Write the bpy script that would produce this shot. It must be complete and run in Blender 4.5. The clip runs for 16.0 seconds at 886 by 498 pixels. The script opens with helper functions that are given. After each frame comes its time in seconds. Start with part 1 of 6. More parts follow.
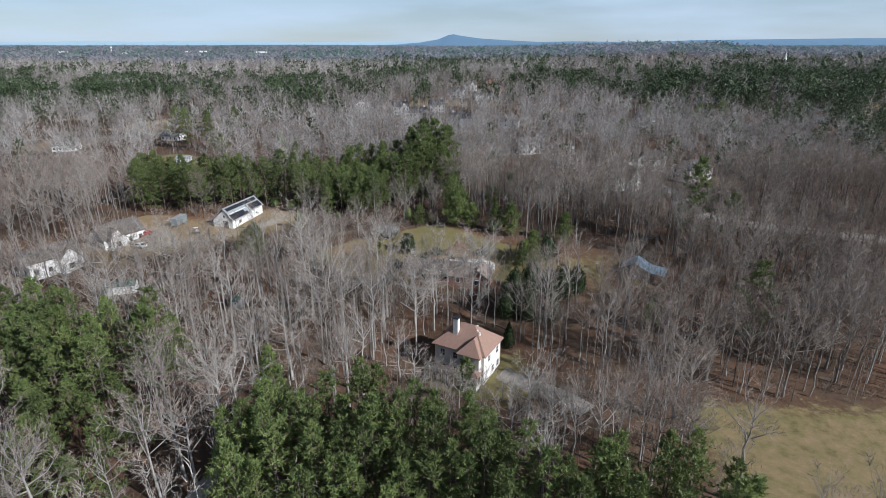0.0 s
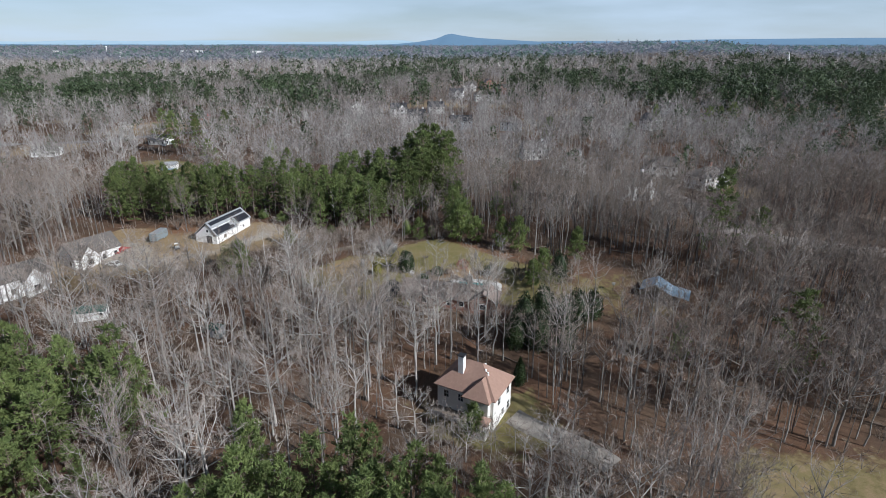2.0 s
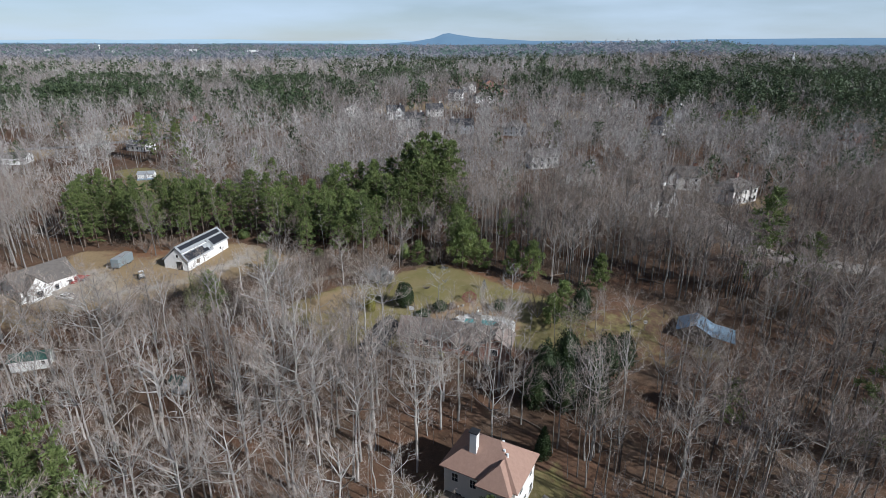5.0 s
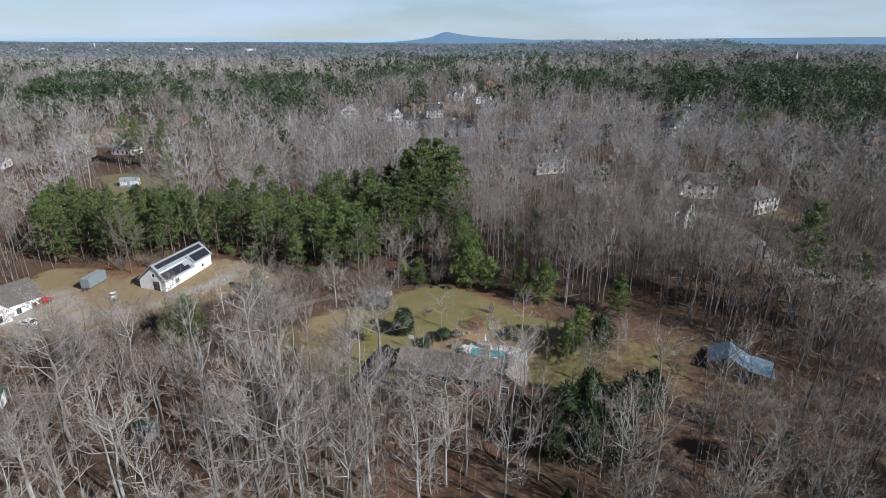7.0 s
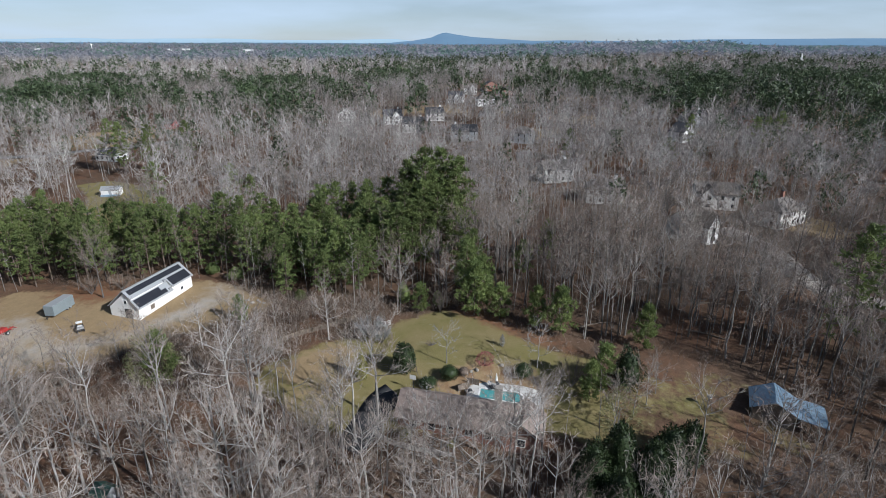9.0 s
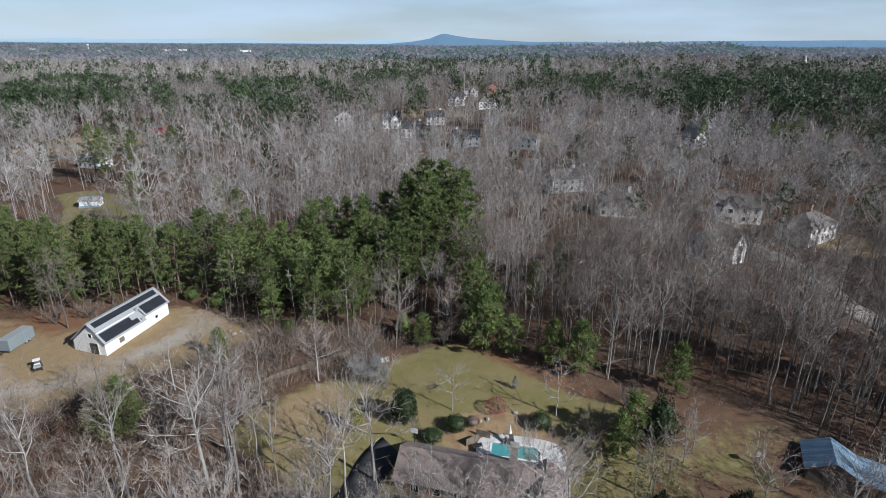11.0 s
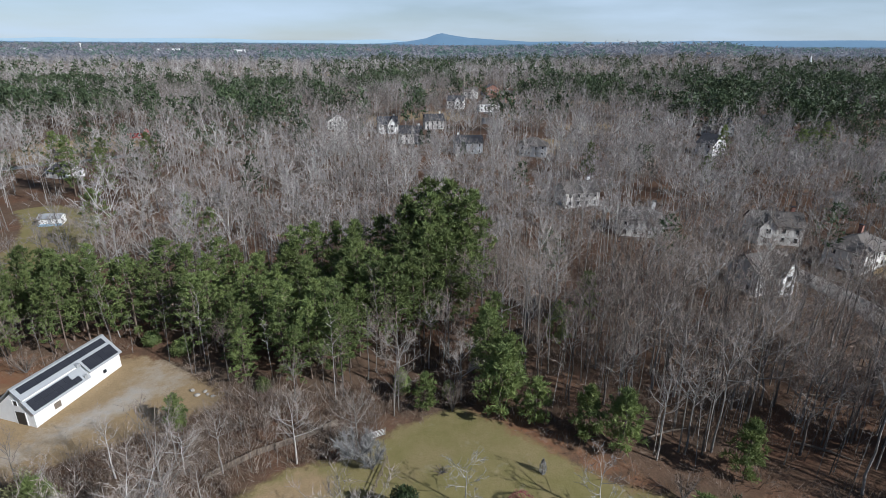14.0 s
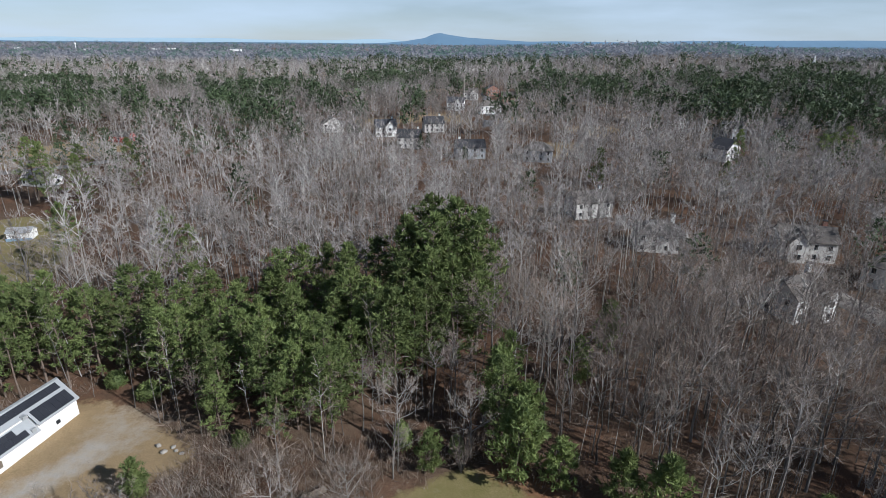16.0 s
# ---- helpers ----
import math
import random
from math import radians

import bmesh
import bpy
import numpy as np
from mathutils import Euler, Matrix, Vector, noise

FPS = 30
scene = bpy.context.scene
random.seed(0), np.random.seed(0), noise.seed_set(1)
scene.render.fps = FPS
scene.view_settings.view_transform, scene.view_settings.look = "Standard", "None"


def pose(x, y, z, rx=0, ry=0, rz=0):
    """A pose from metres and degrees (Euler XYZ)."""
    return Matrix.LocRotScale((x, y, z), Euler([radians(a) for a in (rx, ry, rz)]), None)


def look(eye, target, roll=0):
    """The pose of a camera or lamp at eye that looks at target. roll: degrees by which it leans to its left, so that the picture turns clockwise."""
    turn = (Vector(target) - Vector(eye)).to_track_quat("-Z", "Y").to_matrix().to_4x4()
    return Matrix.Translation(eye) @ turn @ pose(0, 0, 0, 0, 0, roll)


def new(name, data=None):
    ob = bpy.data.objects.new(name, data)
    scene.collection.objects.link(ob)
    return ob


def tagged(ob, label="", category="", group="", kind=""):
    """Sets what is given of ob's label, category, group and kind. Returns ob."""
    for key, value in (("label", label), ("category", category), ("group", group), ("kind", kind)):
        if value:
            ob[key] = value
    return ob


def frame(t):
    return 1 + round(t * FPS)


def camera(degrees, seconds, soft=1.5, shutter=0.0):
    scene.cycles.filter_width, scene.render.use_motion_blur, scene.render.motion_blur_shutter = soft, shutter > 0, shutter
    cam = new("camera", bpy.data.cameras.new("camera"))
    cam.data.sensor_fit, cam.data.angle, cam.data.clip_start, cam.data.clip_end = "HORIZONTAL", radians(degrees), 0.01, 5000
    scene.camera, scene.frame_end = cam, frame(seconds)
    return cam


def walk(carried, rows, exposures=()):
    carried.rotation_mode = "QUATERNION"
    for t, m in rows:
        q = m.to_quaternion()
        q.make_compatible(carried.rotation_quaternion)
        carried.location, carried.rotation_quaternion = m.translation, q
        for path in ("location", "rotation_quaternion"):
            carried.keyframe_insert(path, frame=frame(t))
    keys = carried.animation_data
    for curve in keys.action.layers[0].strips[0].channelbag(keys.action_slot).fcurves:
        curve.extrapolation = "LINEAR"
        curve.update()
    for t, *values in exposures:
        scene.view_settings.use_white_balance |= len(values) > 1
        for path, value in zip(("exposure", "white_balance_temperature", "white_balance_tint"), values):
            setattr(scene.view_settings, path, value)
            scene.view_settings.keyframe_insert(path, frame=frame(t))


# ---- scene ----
cam = camera(77.7, 16.0, soft=0.6)
METRES, EYE, TILT, LEAN, TURN = 114.0, 63.0, -20.4, 0.0, 0.0
ROWS = [
    (0.0, 0.0, 0.0, 0.0, -0.0, 0.0, 0.0),
    (0.5, -0.0023, 0.03, 0.0113, -0.05, -0.01, 0.01),
    (1.0, -0.0046, 0.06, 0.0228, -0.1, -0.02, 0.02),
    (1.5, -0.0069, 0.0899, 0.0345, -0.15, -0.04, 0.04),
    (2.0, -0.009, 0.1195, 0.0467, -0.2, -0.05, 0.05),
    (2.5, -0.0115, 0.1492, 0.0585, -0.25, -0.06, 0.05),
    (3.0, -0.0138, 0.1788, 0.07, -0.31, -0.07, 0.05),
    (3.5, -0.0159, 0.2092, 0.0808, -0.36, -0.09, 0.05),
    (4.0, -0.018, 0.2394, 0.0918, -0.41, -0.1, 0.05),
    (6.5, -0.029, 0.3821, 0.1425, -0.66, -0.16, 0.09),
    (7.0, -0.0311, 0.4113, 0.1537, -0.7, -0.21, 0.09),
    (7.5, -0.0336, 0.4407, 0.1647, -0.74, -0.21, 0.11),
    (8.0, -0.036, 0.4702, 0.1757, -0.77, -0.19, 0.1),
    (8.5, -0.0385, 0.4995, 0.1867, -0.81, -0.19, 0.08),
    (9.0, -0.0405, 0.5289, 0.1971, -0.82, -0.14, 0.07),
    (11.5, -0.0515, 0.6735, 0.2526, -1.03, -0.04, -0.01),
    (12.0, -0.0536, 0.7027, 0.2633, -1.08, -0.06, -0.02),
    (12.5, -0.0558, 0.7318, 0.274, -1.13, -0.08, 0.0),
    (13.0, -0.0579, 0.7611, 0.2848, -1.19, -0.08, 0.01),
    (13.5, -0.0598, 0.7902, 0.2956, -1.24, -0.09, 0.02),
    (14.0, -0.0622, 0.8192, 0.3061, -1.31, -0.08, 0.06),
    (14.5, -0.0644, 0.8482, 0.3165, -1.37, -0.11, 0.07),
    (15.0, -0.0665, 0.8773, 0.3265, -1.43, -0.11, 0.1),
    (15.5, -0.0687, 0.9058, 0.3374, -1.48, -0.1, 0.1),
    (16.0, -0.0708, 0.9345, 0.3486, -1.52, -0.1, 0.08),
]
walk(cam, [(t, pose(0, 0, EYE, TILT, LEAN, TURN) @ pose(METRES * x, METRES * y, METRES * z, 90 + pitch, roll, yaw)) for t, x, y, z, yaw, pitch, roll in ROWS], exposures=[(0.0, 0.26, 5840.0, 10.0), (16.0, 0.26, 5840.0, 10.0)])

# world, sun and exposure
SUN = Vector((0.77, -0.49, 0.56)).normalized()
world = bpy.data.worlds.new("sky")
scene.world = world
world.use_nodes = True
wn, wl = world.node_tree.nodes, world.node_tree.links
sky = wn.new("ShaderNodeTexSky")
sky.sky_type = "NISHITA"
sky.sun_disc = False
sky.sun_elevation = math.asin(SUN.z)
sky.sun_rotation = math.atan2(SUN.x, SUN.y)
sky.dust_density = 0.2
sky.air_density = 0.9
sky.ozone_density = 2.0
veil_pos = wn.new("ShaderNodeTexCoord")
veil_map = wn.new("ShaderNodeMapping")
veil_map.inputs["Scale"].default_value = (1.5, 1.5, 9.0)
veil = wn.new("ShaderNodeTexNoise")
veil.inputs["Scale"].default_value = 1.6
veil.inputs["Detail"].default_value = 6
veil_ramp = wn.new("ShaderNodeMapRange")
veil_ramp.inputs["From Min"].default_value = 0.38
veil_ramp.inputs["From Max"].default_value = 0.72
veil_ramp.inputs["To Min"].default_value = 0.42
veil_ramp.inputs["To Max"].default_value = 1.0
veil_mix = wn.new("ShaderNodeMixRGB")
veil_mix.inputs["Color2"].default_value = (9.9, 11.8, 13.6, 1)
wl.new(veil_pos.outputs["Generated"], veil_map.inputs["Vector"])
wl.new(veil_map.outputs["Vector"], veil.inputs["Vector"])
wl.new(veil.outputs["Fac"], veil_ramp.inputs["Value"])
split_dir = wn.new("ShaderNodeSeparateXYZ")
wl.new(veil_pos.outputs["Generated"], split_dir.inputs["Vector"])
low_sky = wn.new("ShaderNodeMapRange")
low_sky.inputs["From Min"].default_value, low_sky.inputs["From Max"].default_value = 0.09, 0.20
low_sky.inputs["To Min"].default_value, low_sky.inputs["To Max"].default_value = 1.0, 0.08
wl.new(split_dir.outputs["Z"], low_sky.inputs["Value"])
veil_fac = wn.new("ShaderNodeMath")
veil_fac.operation = "MULTIPLY"
wl.new(veil_ramp.outputs["Result"], veil_fac.inputs[0])
wl.new(low_sky.outputs["Result"], veil_fac.inputs[1])
wl.new(veil_fac.outputs["Value"], veil_mix.inputs["Fac"])
wl.new(sky.outputs["Color"], veil_mix.inputs["Color1"])
wl.new(veil_mix.outputs["Color"], wn["Background"].inputs["Color"])
wn["Background"].inputs["Strength"].default_value = 0.052
sun_data = bpy.data.lights.new("sun", "SUN")
sun_data.energy, sun_data.angle, sun_data.color = 5.0, radians(0.53), (1.0, 0.97, 0.92)
sun = new("sun", sun_data)
sun.matrix_world = look((0, 0, 300), Vector((0, 0, 300)) - SUN)

# materials
MATS = {}


def material(name, base, other=None, scale=1.0, rough=0.85, bump=0.0, bump_scale=None, metal=0.0, island=0.0, coarse=0.0, contrast=1.0, spec=0.3, rand=0.0, thin=0.0):
    """A surface whose colour wanders between base and other at a fine and a coarse scale, with relief and a spread from piece to piece."""
    m = bpy.data.materials.new(name)
    m.use_nodes = True
    n, l = m.node_tree.nodes, m.node_tree.links
    p = n["Principled BSDF"]
    p.inputs["Roughness"].default_value = rough
    p.inputs["Metallic"].default_value = metal
    p.inputs["Specular IOR Level"].default_value = spec
    other = other or tuple(c * 0.7 for c in base)
    geo = n.new("ShaderNodeNewGeometry")
    fine = n.new("ShaderNodeTexNoise")
    fine.inputs["Scale"].default_value = scale
    fine.inputs["Detail"].default_value = 8
    fine.inputs["Roughness"].default_value = 0.65
    l.new(geo.outputs["Position"], fine.inputs["Vector"])
    ramp = n.new("ShaderNodeMapRange")
    ramp.inputs["From Min"].default_value = 0.5 - 0.22 / contrast
    ramp.inputs["From Max"].default_value = 0.5 + 0.22 / contrast
    l.new(fine.outputs["Fac"], ramp.inputs["Value"])
    mix = n.new("ShaderNodeMixRGB")
    mix.inputs["Color1"].default_value = (*base, 1)
    mix.inputs["Color2"].default_value = (*other, 1)
    l.new(ramp.outputs["Result"], mix.inputs["Fac"])
    colour = mix.outputs["Color"]
    for kind, amount in (("island", island), ("coarse", coarse), ("rand", rand)):
        if not amount:
            continue
        if kind == "island":
            value = geo.outputs["Random Per Island"]
        elif kind == "rand":
            value = n.new("ShaderNodeObjectInfo").outputs["Random"]
        else:
            big = n.new("ShaderNodeTexNoise")
            big.inputs["Scale"].default_value = 0.035
            big.inputs["Detail"].default_value = 4
            l.new(geo.outputs["Position"], big.inputs["Vector"])
            value = big.outputs["Fac"]
        r = n.new("ShaderNodeMapRange")
        r.inputs["To Min"].default_value = 1 - amount
        r.inputs["To Max"].default_value = 1 + amount
        if kind == "coarse":
            r.inputs["From Min"].default_value, r.inputs["From Max"].default_value = 0.3, 0.7
        l.new(value, r.inputs["Value"])
        scaled = n.new("ShaderNodeVectorMath")
        scaled.operation = "SCALE"
        l.new(colour, scaled.inputs[0])
        l.new(r.outputs["Result"], scaled.inputs["Scale"])
        colour = scaled.outputs["Vector"]
    l.new(colour, p.inputs["Base Color"])
    if thin:
        glow = n.new("ShaderNodeBsdfTranslucent")
        l.new(colour, glow.inputs["Color"])
        both = n.new("ShaderNodeMixShader")
        both.inputs["Fac"].default_value = thin
        l.new(p.outputs["BSDF"], both.inputs[1])
        l.new(glow.outputs["BSDF"], both.inputs[2])
        l.new(both.outputs["Shader"], n["Material Output"].inputs["Surface"])
    if bump:
        b = n.new("ShaderNodeBump")
        b.inputs["Strength"].default_value = bump
        b.inputs["Distance"].default_value = 0.05
        t = n.new("ShaderNodeTexNoise")
        t.inputs["Scale"].default_value = bump_scale or scale * 4
        t.inputs["Detail"].default_value = 6
        l.new(geo.outputs["Position"], t.inputs["Vector"])
        l.new(t.outputs["Fac"], b.inputs["Height"])
        l.new(b.outputs["Normal"], p.inputs["Normal"])
    MATS[name] = m
    return m


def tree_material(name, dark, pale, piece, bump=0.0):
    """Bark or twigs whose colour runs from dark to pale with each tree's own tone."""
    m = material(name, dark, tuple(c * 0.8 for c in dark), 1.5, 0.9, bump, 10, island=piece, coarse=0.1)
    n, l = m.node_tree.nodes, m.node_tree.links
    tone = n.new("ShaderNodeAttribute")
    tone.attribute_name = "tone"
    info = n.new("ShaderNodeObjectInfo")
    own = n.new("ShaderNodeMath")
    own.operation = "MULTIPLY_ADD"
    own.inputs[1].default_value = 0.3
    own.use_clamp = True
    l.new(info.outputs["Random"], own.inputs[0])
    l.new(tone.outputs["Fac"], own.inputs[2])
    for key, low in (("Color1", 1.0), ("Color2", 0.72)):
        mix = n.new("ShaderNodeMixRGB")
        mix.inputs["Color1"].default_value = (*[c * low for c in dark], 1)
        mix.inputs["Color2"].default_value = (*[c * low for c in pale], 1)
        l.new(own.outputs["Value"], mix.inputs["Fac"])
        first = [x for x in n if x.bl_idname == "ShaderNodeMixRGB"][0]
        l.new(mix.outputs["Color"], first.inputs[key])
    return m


bark = tree_material("bark_grey", (0.14, 0.12, 0.104), (0.58, 0.55, 0.51), 0.0, 0.4)
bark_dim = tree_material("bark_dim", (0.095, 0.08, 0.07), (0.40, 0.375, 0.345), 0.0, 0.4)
bark_pale = material("bark_pale", (0.46, 0.44, 0.41), (0.27, 0.25, 0.22), 2.0, 0.85, 0.4, 10, rand=0.2)
twig = tree_material("twig", (0.20, 0.153, 0.122), (0.45, 0.39, 0.338), 0.35)
twig_far = tree_material("twig_far", (0.185, 0.158, 0.142), (0.43, 0.395, 0.368), 0.3)
twig_warm = material("twig_warm", (0.23, 0.18, 0.14), (0.12, 0.092, 0.072), 0.3, 0.9, island=0.3, coarse=0.2)
bark_pine = material("bark_pine", (0.20, 0.15, 0.115), (0.11, 0.085, 0.07), 3.0, 0.9, 0.5, 10, rand=0.2)
needle = material("needle", (0.20, 0.236, 0.078), (0.10, 0.138, 0.05), 0.35, 0.7, island=0.28, coarse=0.2, rand=0.25, thin=0.4)
needle_far = material("needle_far", (0.078, 0.104, 0.048), (0.042, 0.062, 0.03), 0.1, 0.6, island=0.35, coarse=0.25, thin=0.2)
needle_dark = material("needle_dark", (0.030, 0.048, 0.020), (0.016, 0.026, 0.012), 0.8, 0.6, island=0.35, rand=0.2)
needle_yellow = material("needle_yellow", (0.25, 0.225, 0.05), (0.14, 0.14, 0.035), 0.8, 0.6, island=0.35)
white_paint = material("white_paint", (0.78, 0.77, 0.74), (0.70, 0.69, 0.66), 1.2, 0.6, 0.1, 30)
grey_metal = material("grey_metal_roof", (0.42, 0.43, 0.43), (0.36, 0.37, 0.37), 0.7, 0.45, metal=0.3)
solar = material("dark_panel", (0.018, 0.019, 0.024), (0.028, 0.029, 0.034), 0.5, 0.35, spec=0.5)
shingle_tan = material("shingle_tan", (0.32, 0.205, 0.155), (0.265, 0.165, 0.125), 1.6, 0.9, 0.4, 18)
shingle_grey = material("shingle_grey", (0.155, 0.135, 0.12), (0.10, 0.09, 0.08), 1.5, 0.9, 0.4, 18, rand=0.25)
shingle_brown = material("shingle_brown", (0.27, 0.215, 0.185), (0.205, 0.16, 0.136), 1.5, 0.9, 0.4, 18)
shingle_dark = material("shingle_dark", (0.07, 0.07, 0.075), (0.045, 0.045, 0.05), 1.5, 0.9, 0.4, 18, rand=0.25)
glass_dark = material("window_glass", (0.025, 0.03, 0.035), (0.02, 0.022, 0.026), 0.5, 0.08, spec=0.6)
wall_cream = material("siding_cream", (0.70, 0.675, 0.63), (0.62, 0.595, 0.55), 0.8, 0.75, 0.1, 20)
wall_grey = material("siding_grey", (0.36, 0.37, 0.38), (0.30, 0.31, 0.32), 0.8, 0.75, 0.1, 20)
brick = material("brick_wall", (0.33, 0.17, 0.125), (0.24, 0.12, 0.09), 3.0, 0.9, 0.3, 30)
concrete = material("concrete", (0.34, 0.305, 0.265), (0.22, 0.195, 0.165), 0.9, 0.9, 0.2, 12)
pool_stone = material("pool_stone", (0.60, 0.58, 0.54), (0.50, 0.48, 0.44), 1.2, 0.85, 0.2, 15)
asphalt = material("old_asphalt", (0.20, 0.195, 0.19), (0.13, 0.127, 0.122), 0.7, 0.9, 0.2, 20)
new_asphalt = material("asphalt", (0.06, 0.06, 0.062), (0.042, 0.042, 0.044), 0.7, 0.9, 0.2, 20)
wood_grey = material("weathered_wood", (0.22, 0.175, 0.13), (0.13, 0.105, 0.085), 2.5, 0.85, 0.3, 14, rand=0.2)
black_metal = material("black_paint", (0.02, 0.02, 0.022), (0.03, 0.03, 0.03), 2.0, 0.4, spec=0.5)
# shed roof blue with the sky's reflection mixed in; also the teal skirting
sky_tinted_metal = material("blue_sky_tinted_metal", (0.29, 0.40, 0.50), (0.24, 0.34, 0.43), 0.6, 0.4, metal=0.2)
trailer_grey = material("trailer_grey", (0.25, 0.29, 0.30), (0.20, 0.235, 0.245), 0.9, 0.5, metal=0.2)
red_paint = material("red_paint", (0.36, 0.035, 0.03), (0.28, 0.03, 0.025), 2.0, 0.45)
rock_grey = material("rock_grey", (0.36, 0.33, 0.29), (0.22, 0.20, 0.175), 2.0, 0.9, 0.5, 8)

water = material("pool_water", (0.10, 0.32, 0.31), (0.07, 0.26, 0.26), 0.6, 0.08, 0.05, 4, spec=0.5)


def ground_material():
    """Leaf litter, with grass, dry grass, bare clay and gravel where the sheet's cover says so."""
    m = bpy.data.materials.new("ground_cover")
    m.use_nodes = True
    n, l = m.node_tree.nodes, m.node_tree.links
    p = n["Principled BSDF"]
    p.inputs["Roughness"].default_value = 0.95
    p.inputs["Specular IOR Level"].default_value = 0.1
    geo = n.new("ShaderNodeNewGeometry")

    def tex(scale, detail=8, rough=0.6):
        t = n.new("ShaderNodeTexNoise")
        t.inputs["Scale"].default_value, t.inputs["Detail"].default_value, t.inputs["Roughness"].default_value = scale, detail, rough
        l.new(geo.outputs["Position"], t.inputs["Vector"])
        return t.outputs["Fac"]

    def ranged(v, a, b, lo=0.0, hi=1.0):
        r = n.new("ShaderNodeMapRange")
        for key, val in (("From Min", a), ("From Max", b), ("To Min", lo), ("To Max", hi)):
            r.inputs[key].default_value = val
        l.new(v, r.inputs["Value"])
        return r.outputs["Result"]

    def blend(fac, a, b):
        x = n.new("ShaderNodeMixRGB")
        l.new(fac, x.inputs["Fac"])
        for key, val in (("Color1", a), ("Color2", b)):
            if isinstance(val, tuple):
                x.inputs[key].default_value = (*val, 1)
            else:
                l.new(val, x.inputs[key])
        return x.outputs["Color"]

    fine, mid, big = tex(5.0), tex(0.7), tex(0.07, 5)
    f, g, b = ranged(fine, 0.3, 0.7), ranged(mid, 0.32, 0.68), ranged(big, 0.35, 0.65)
    litter = blend(b, blend(f, (0.092, 0.046, 0.028), (0.175, 0.097, 0.058)), blend(f, (0.078, 0.053, 0.037), (0.155, 0.111, 0.077)))
    litter = blend(ranged(mid, 0.42, 0.75), litter, (0.082, 0.054, 0.035))
    grass = blend(g, blend(f, (0.13, 0.118, 0.042), (0.19, 0.162, 0.066)), blend(f, (0.235, 0.19, 0.09), (0.145, 0.134, 0.05)))
    patch = ranged(tex(0.16, 4), 0.42, 0.62)
    grass = blend(patch, grass, blend(f, (0.25, 0.195, 0.10), (0.165, 0.14, 0.06)))
    dry = blend(g, blend(f, (0.33, 0.24, 0.135), (0.245, 0.172, 0.095)), blend(f, (0.285, 0.205, 0.117), (0.20, 0.146, 0.078)))
    clay = blend(g, blend(f, (0.23, 0.105, 0.056), (0.15, 0.07, 0.038)), (0.19, 0.115, 0.066))
    gravel = blend(g, blend(f, (0.40, 0.37, 0.325), (0.28, 0.26, 0.23)), (0.36, 0.30, 0.225))
    cover = n.new("ShaderNodeAttribute")
    cover.attribute_name = "cover"
    split = n.new("ShaderNodeSeparateColor")
    l.new(cover.outputs["Color"], split.inputs["Color"])
    rough_edge = ranged(tex(0.45, 6, 0.7), 0.3, 0.7, -0.3, 0.3)

    def mask(v, soft=0.18):
        a = n.new("ShaderNodeMath")
        a.operation = "ADD"
        l.new(v, a.inputs[0])
        l.new(rough_edge, a.inputs[1])
        return ranged(a.outputs["Value"], 0.5 - soft, 0.5 + soft)

    colour = blend(mask(split.outputs["Red"]), litter, grass)
    colour = blend(mask(split.outputs["Green"]), colour, dry)
    colour = blend(mask(split.outputs["Blue"]), colour, clay)
    colour = blend(mask(cover.outputs["Alpha"], 0.35), colour, gravel)
    l.new(colour, p.inputs["Base Color"])
    bump = n.new("ShaderNodeBump")
    bump.inputs["Strength"].default_value, bump.inputs["Distance"].default_value = 0.7, 0.12
    l.new(tex(2.5), bump.inputs["Height"])
    l.new(bump.outputs["Normal"], p.inputs["Normal"])
    return m


ground_mat = ground_material()

# the lie of the land
KNOT_Y = np.array([-400, 50, 100, 125, 141, 150, 160, 175, 200, 250, 330, 420, 560, 800, 1200, 2000, 3200, 4900.0])
KNOT_Z = np.array([-4, -4, -3.2, -0.8, 1.2, 3.6, 5.2, 6.3, 7, 8, 10, 13, 14, 16, 17, 20, 27, 38.0])
FINE_Y = np.linspace(-400, 4900, 5301)
FINE_Z = np.convolve(np.pad(np.interp(FINE_Y, KNOT_Y, KNOT_Z), 6, "edge"), np.ones(13) / 13, "valid")


def hills(x, y):
    x, y = np.asarray(x, float), np.asarray(y, float)
    z = np.interp(y, FINE_Y, FINE_Z)
    z = z + 30 * np.exp(-(((x - 620) / 420) ** 2) - ((y - 1750) / 500) ** 2)
    z = z + 9 * np.exp(-(((x - 420) / 260) ** 2) - ((y - 620) / 200) ** 2)
    z = z - 6 * np.exp(-(((x + 520) / 420) ** 2) - ((y - 900) / 400) ** 2)
    far = np.clip((np.hypot(x, y - 100) - 250) / 500, 0, 1)
    return z + far * (2.5 * np.sin(x * 0.011 + 1.3) * np.cos(y * 0.009) + 1.5 * np.sin(x * 0.023 - y * 0.017)) + 0.25 * np.sin(x * 0.13) * np.sin(y * 0.11 + 1)


def gz(x, y):
    return float(hills(x, y))


def lattice(x, y, size, seed):
    """Smooth random values from 0 to 1 over the plan."""
    grid = np.random.RandomState(seed).rand(64, 64)
    u, v = np.asarray(x, float) / size, np.asarray(y, float) / size
    i, j = np.floor(u).astype(int), np.floor(v).astype(int)
    a, b = u - i, v - j
    a, b = a * a * (3 - 2 * a), b * b * (3 - 2 * b)
    pick = lambda p, q: grid[p % 64, q % 64]
    return (pick(i, j) * (1 - a) + pick(i + 1, j) * a) * (1 - b) + (pick(i, j + 1) * (1 - a) + pick(i + 1, j + 1) * a) * b


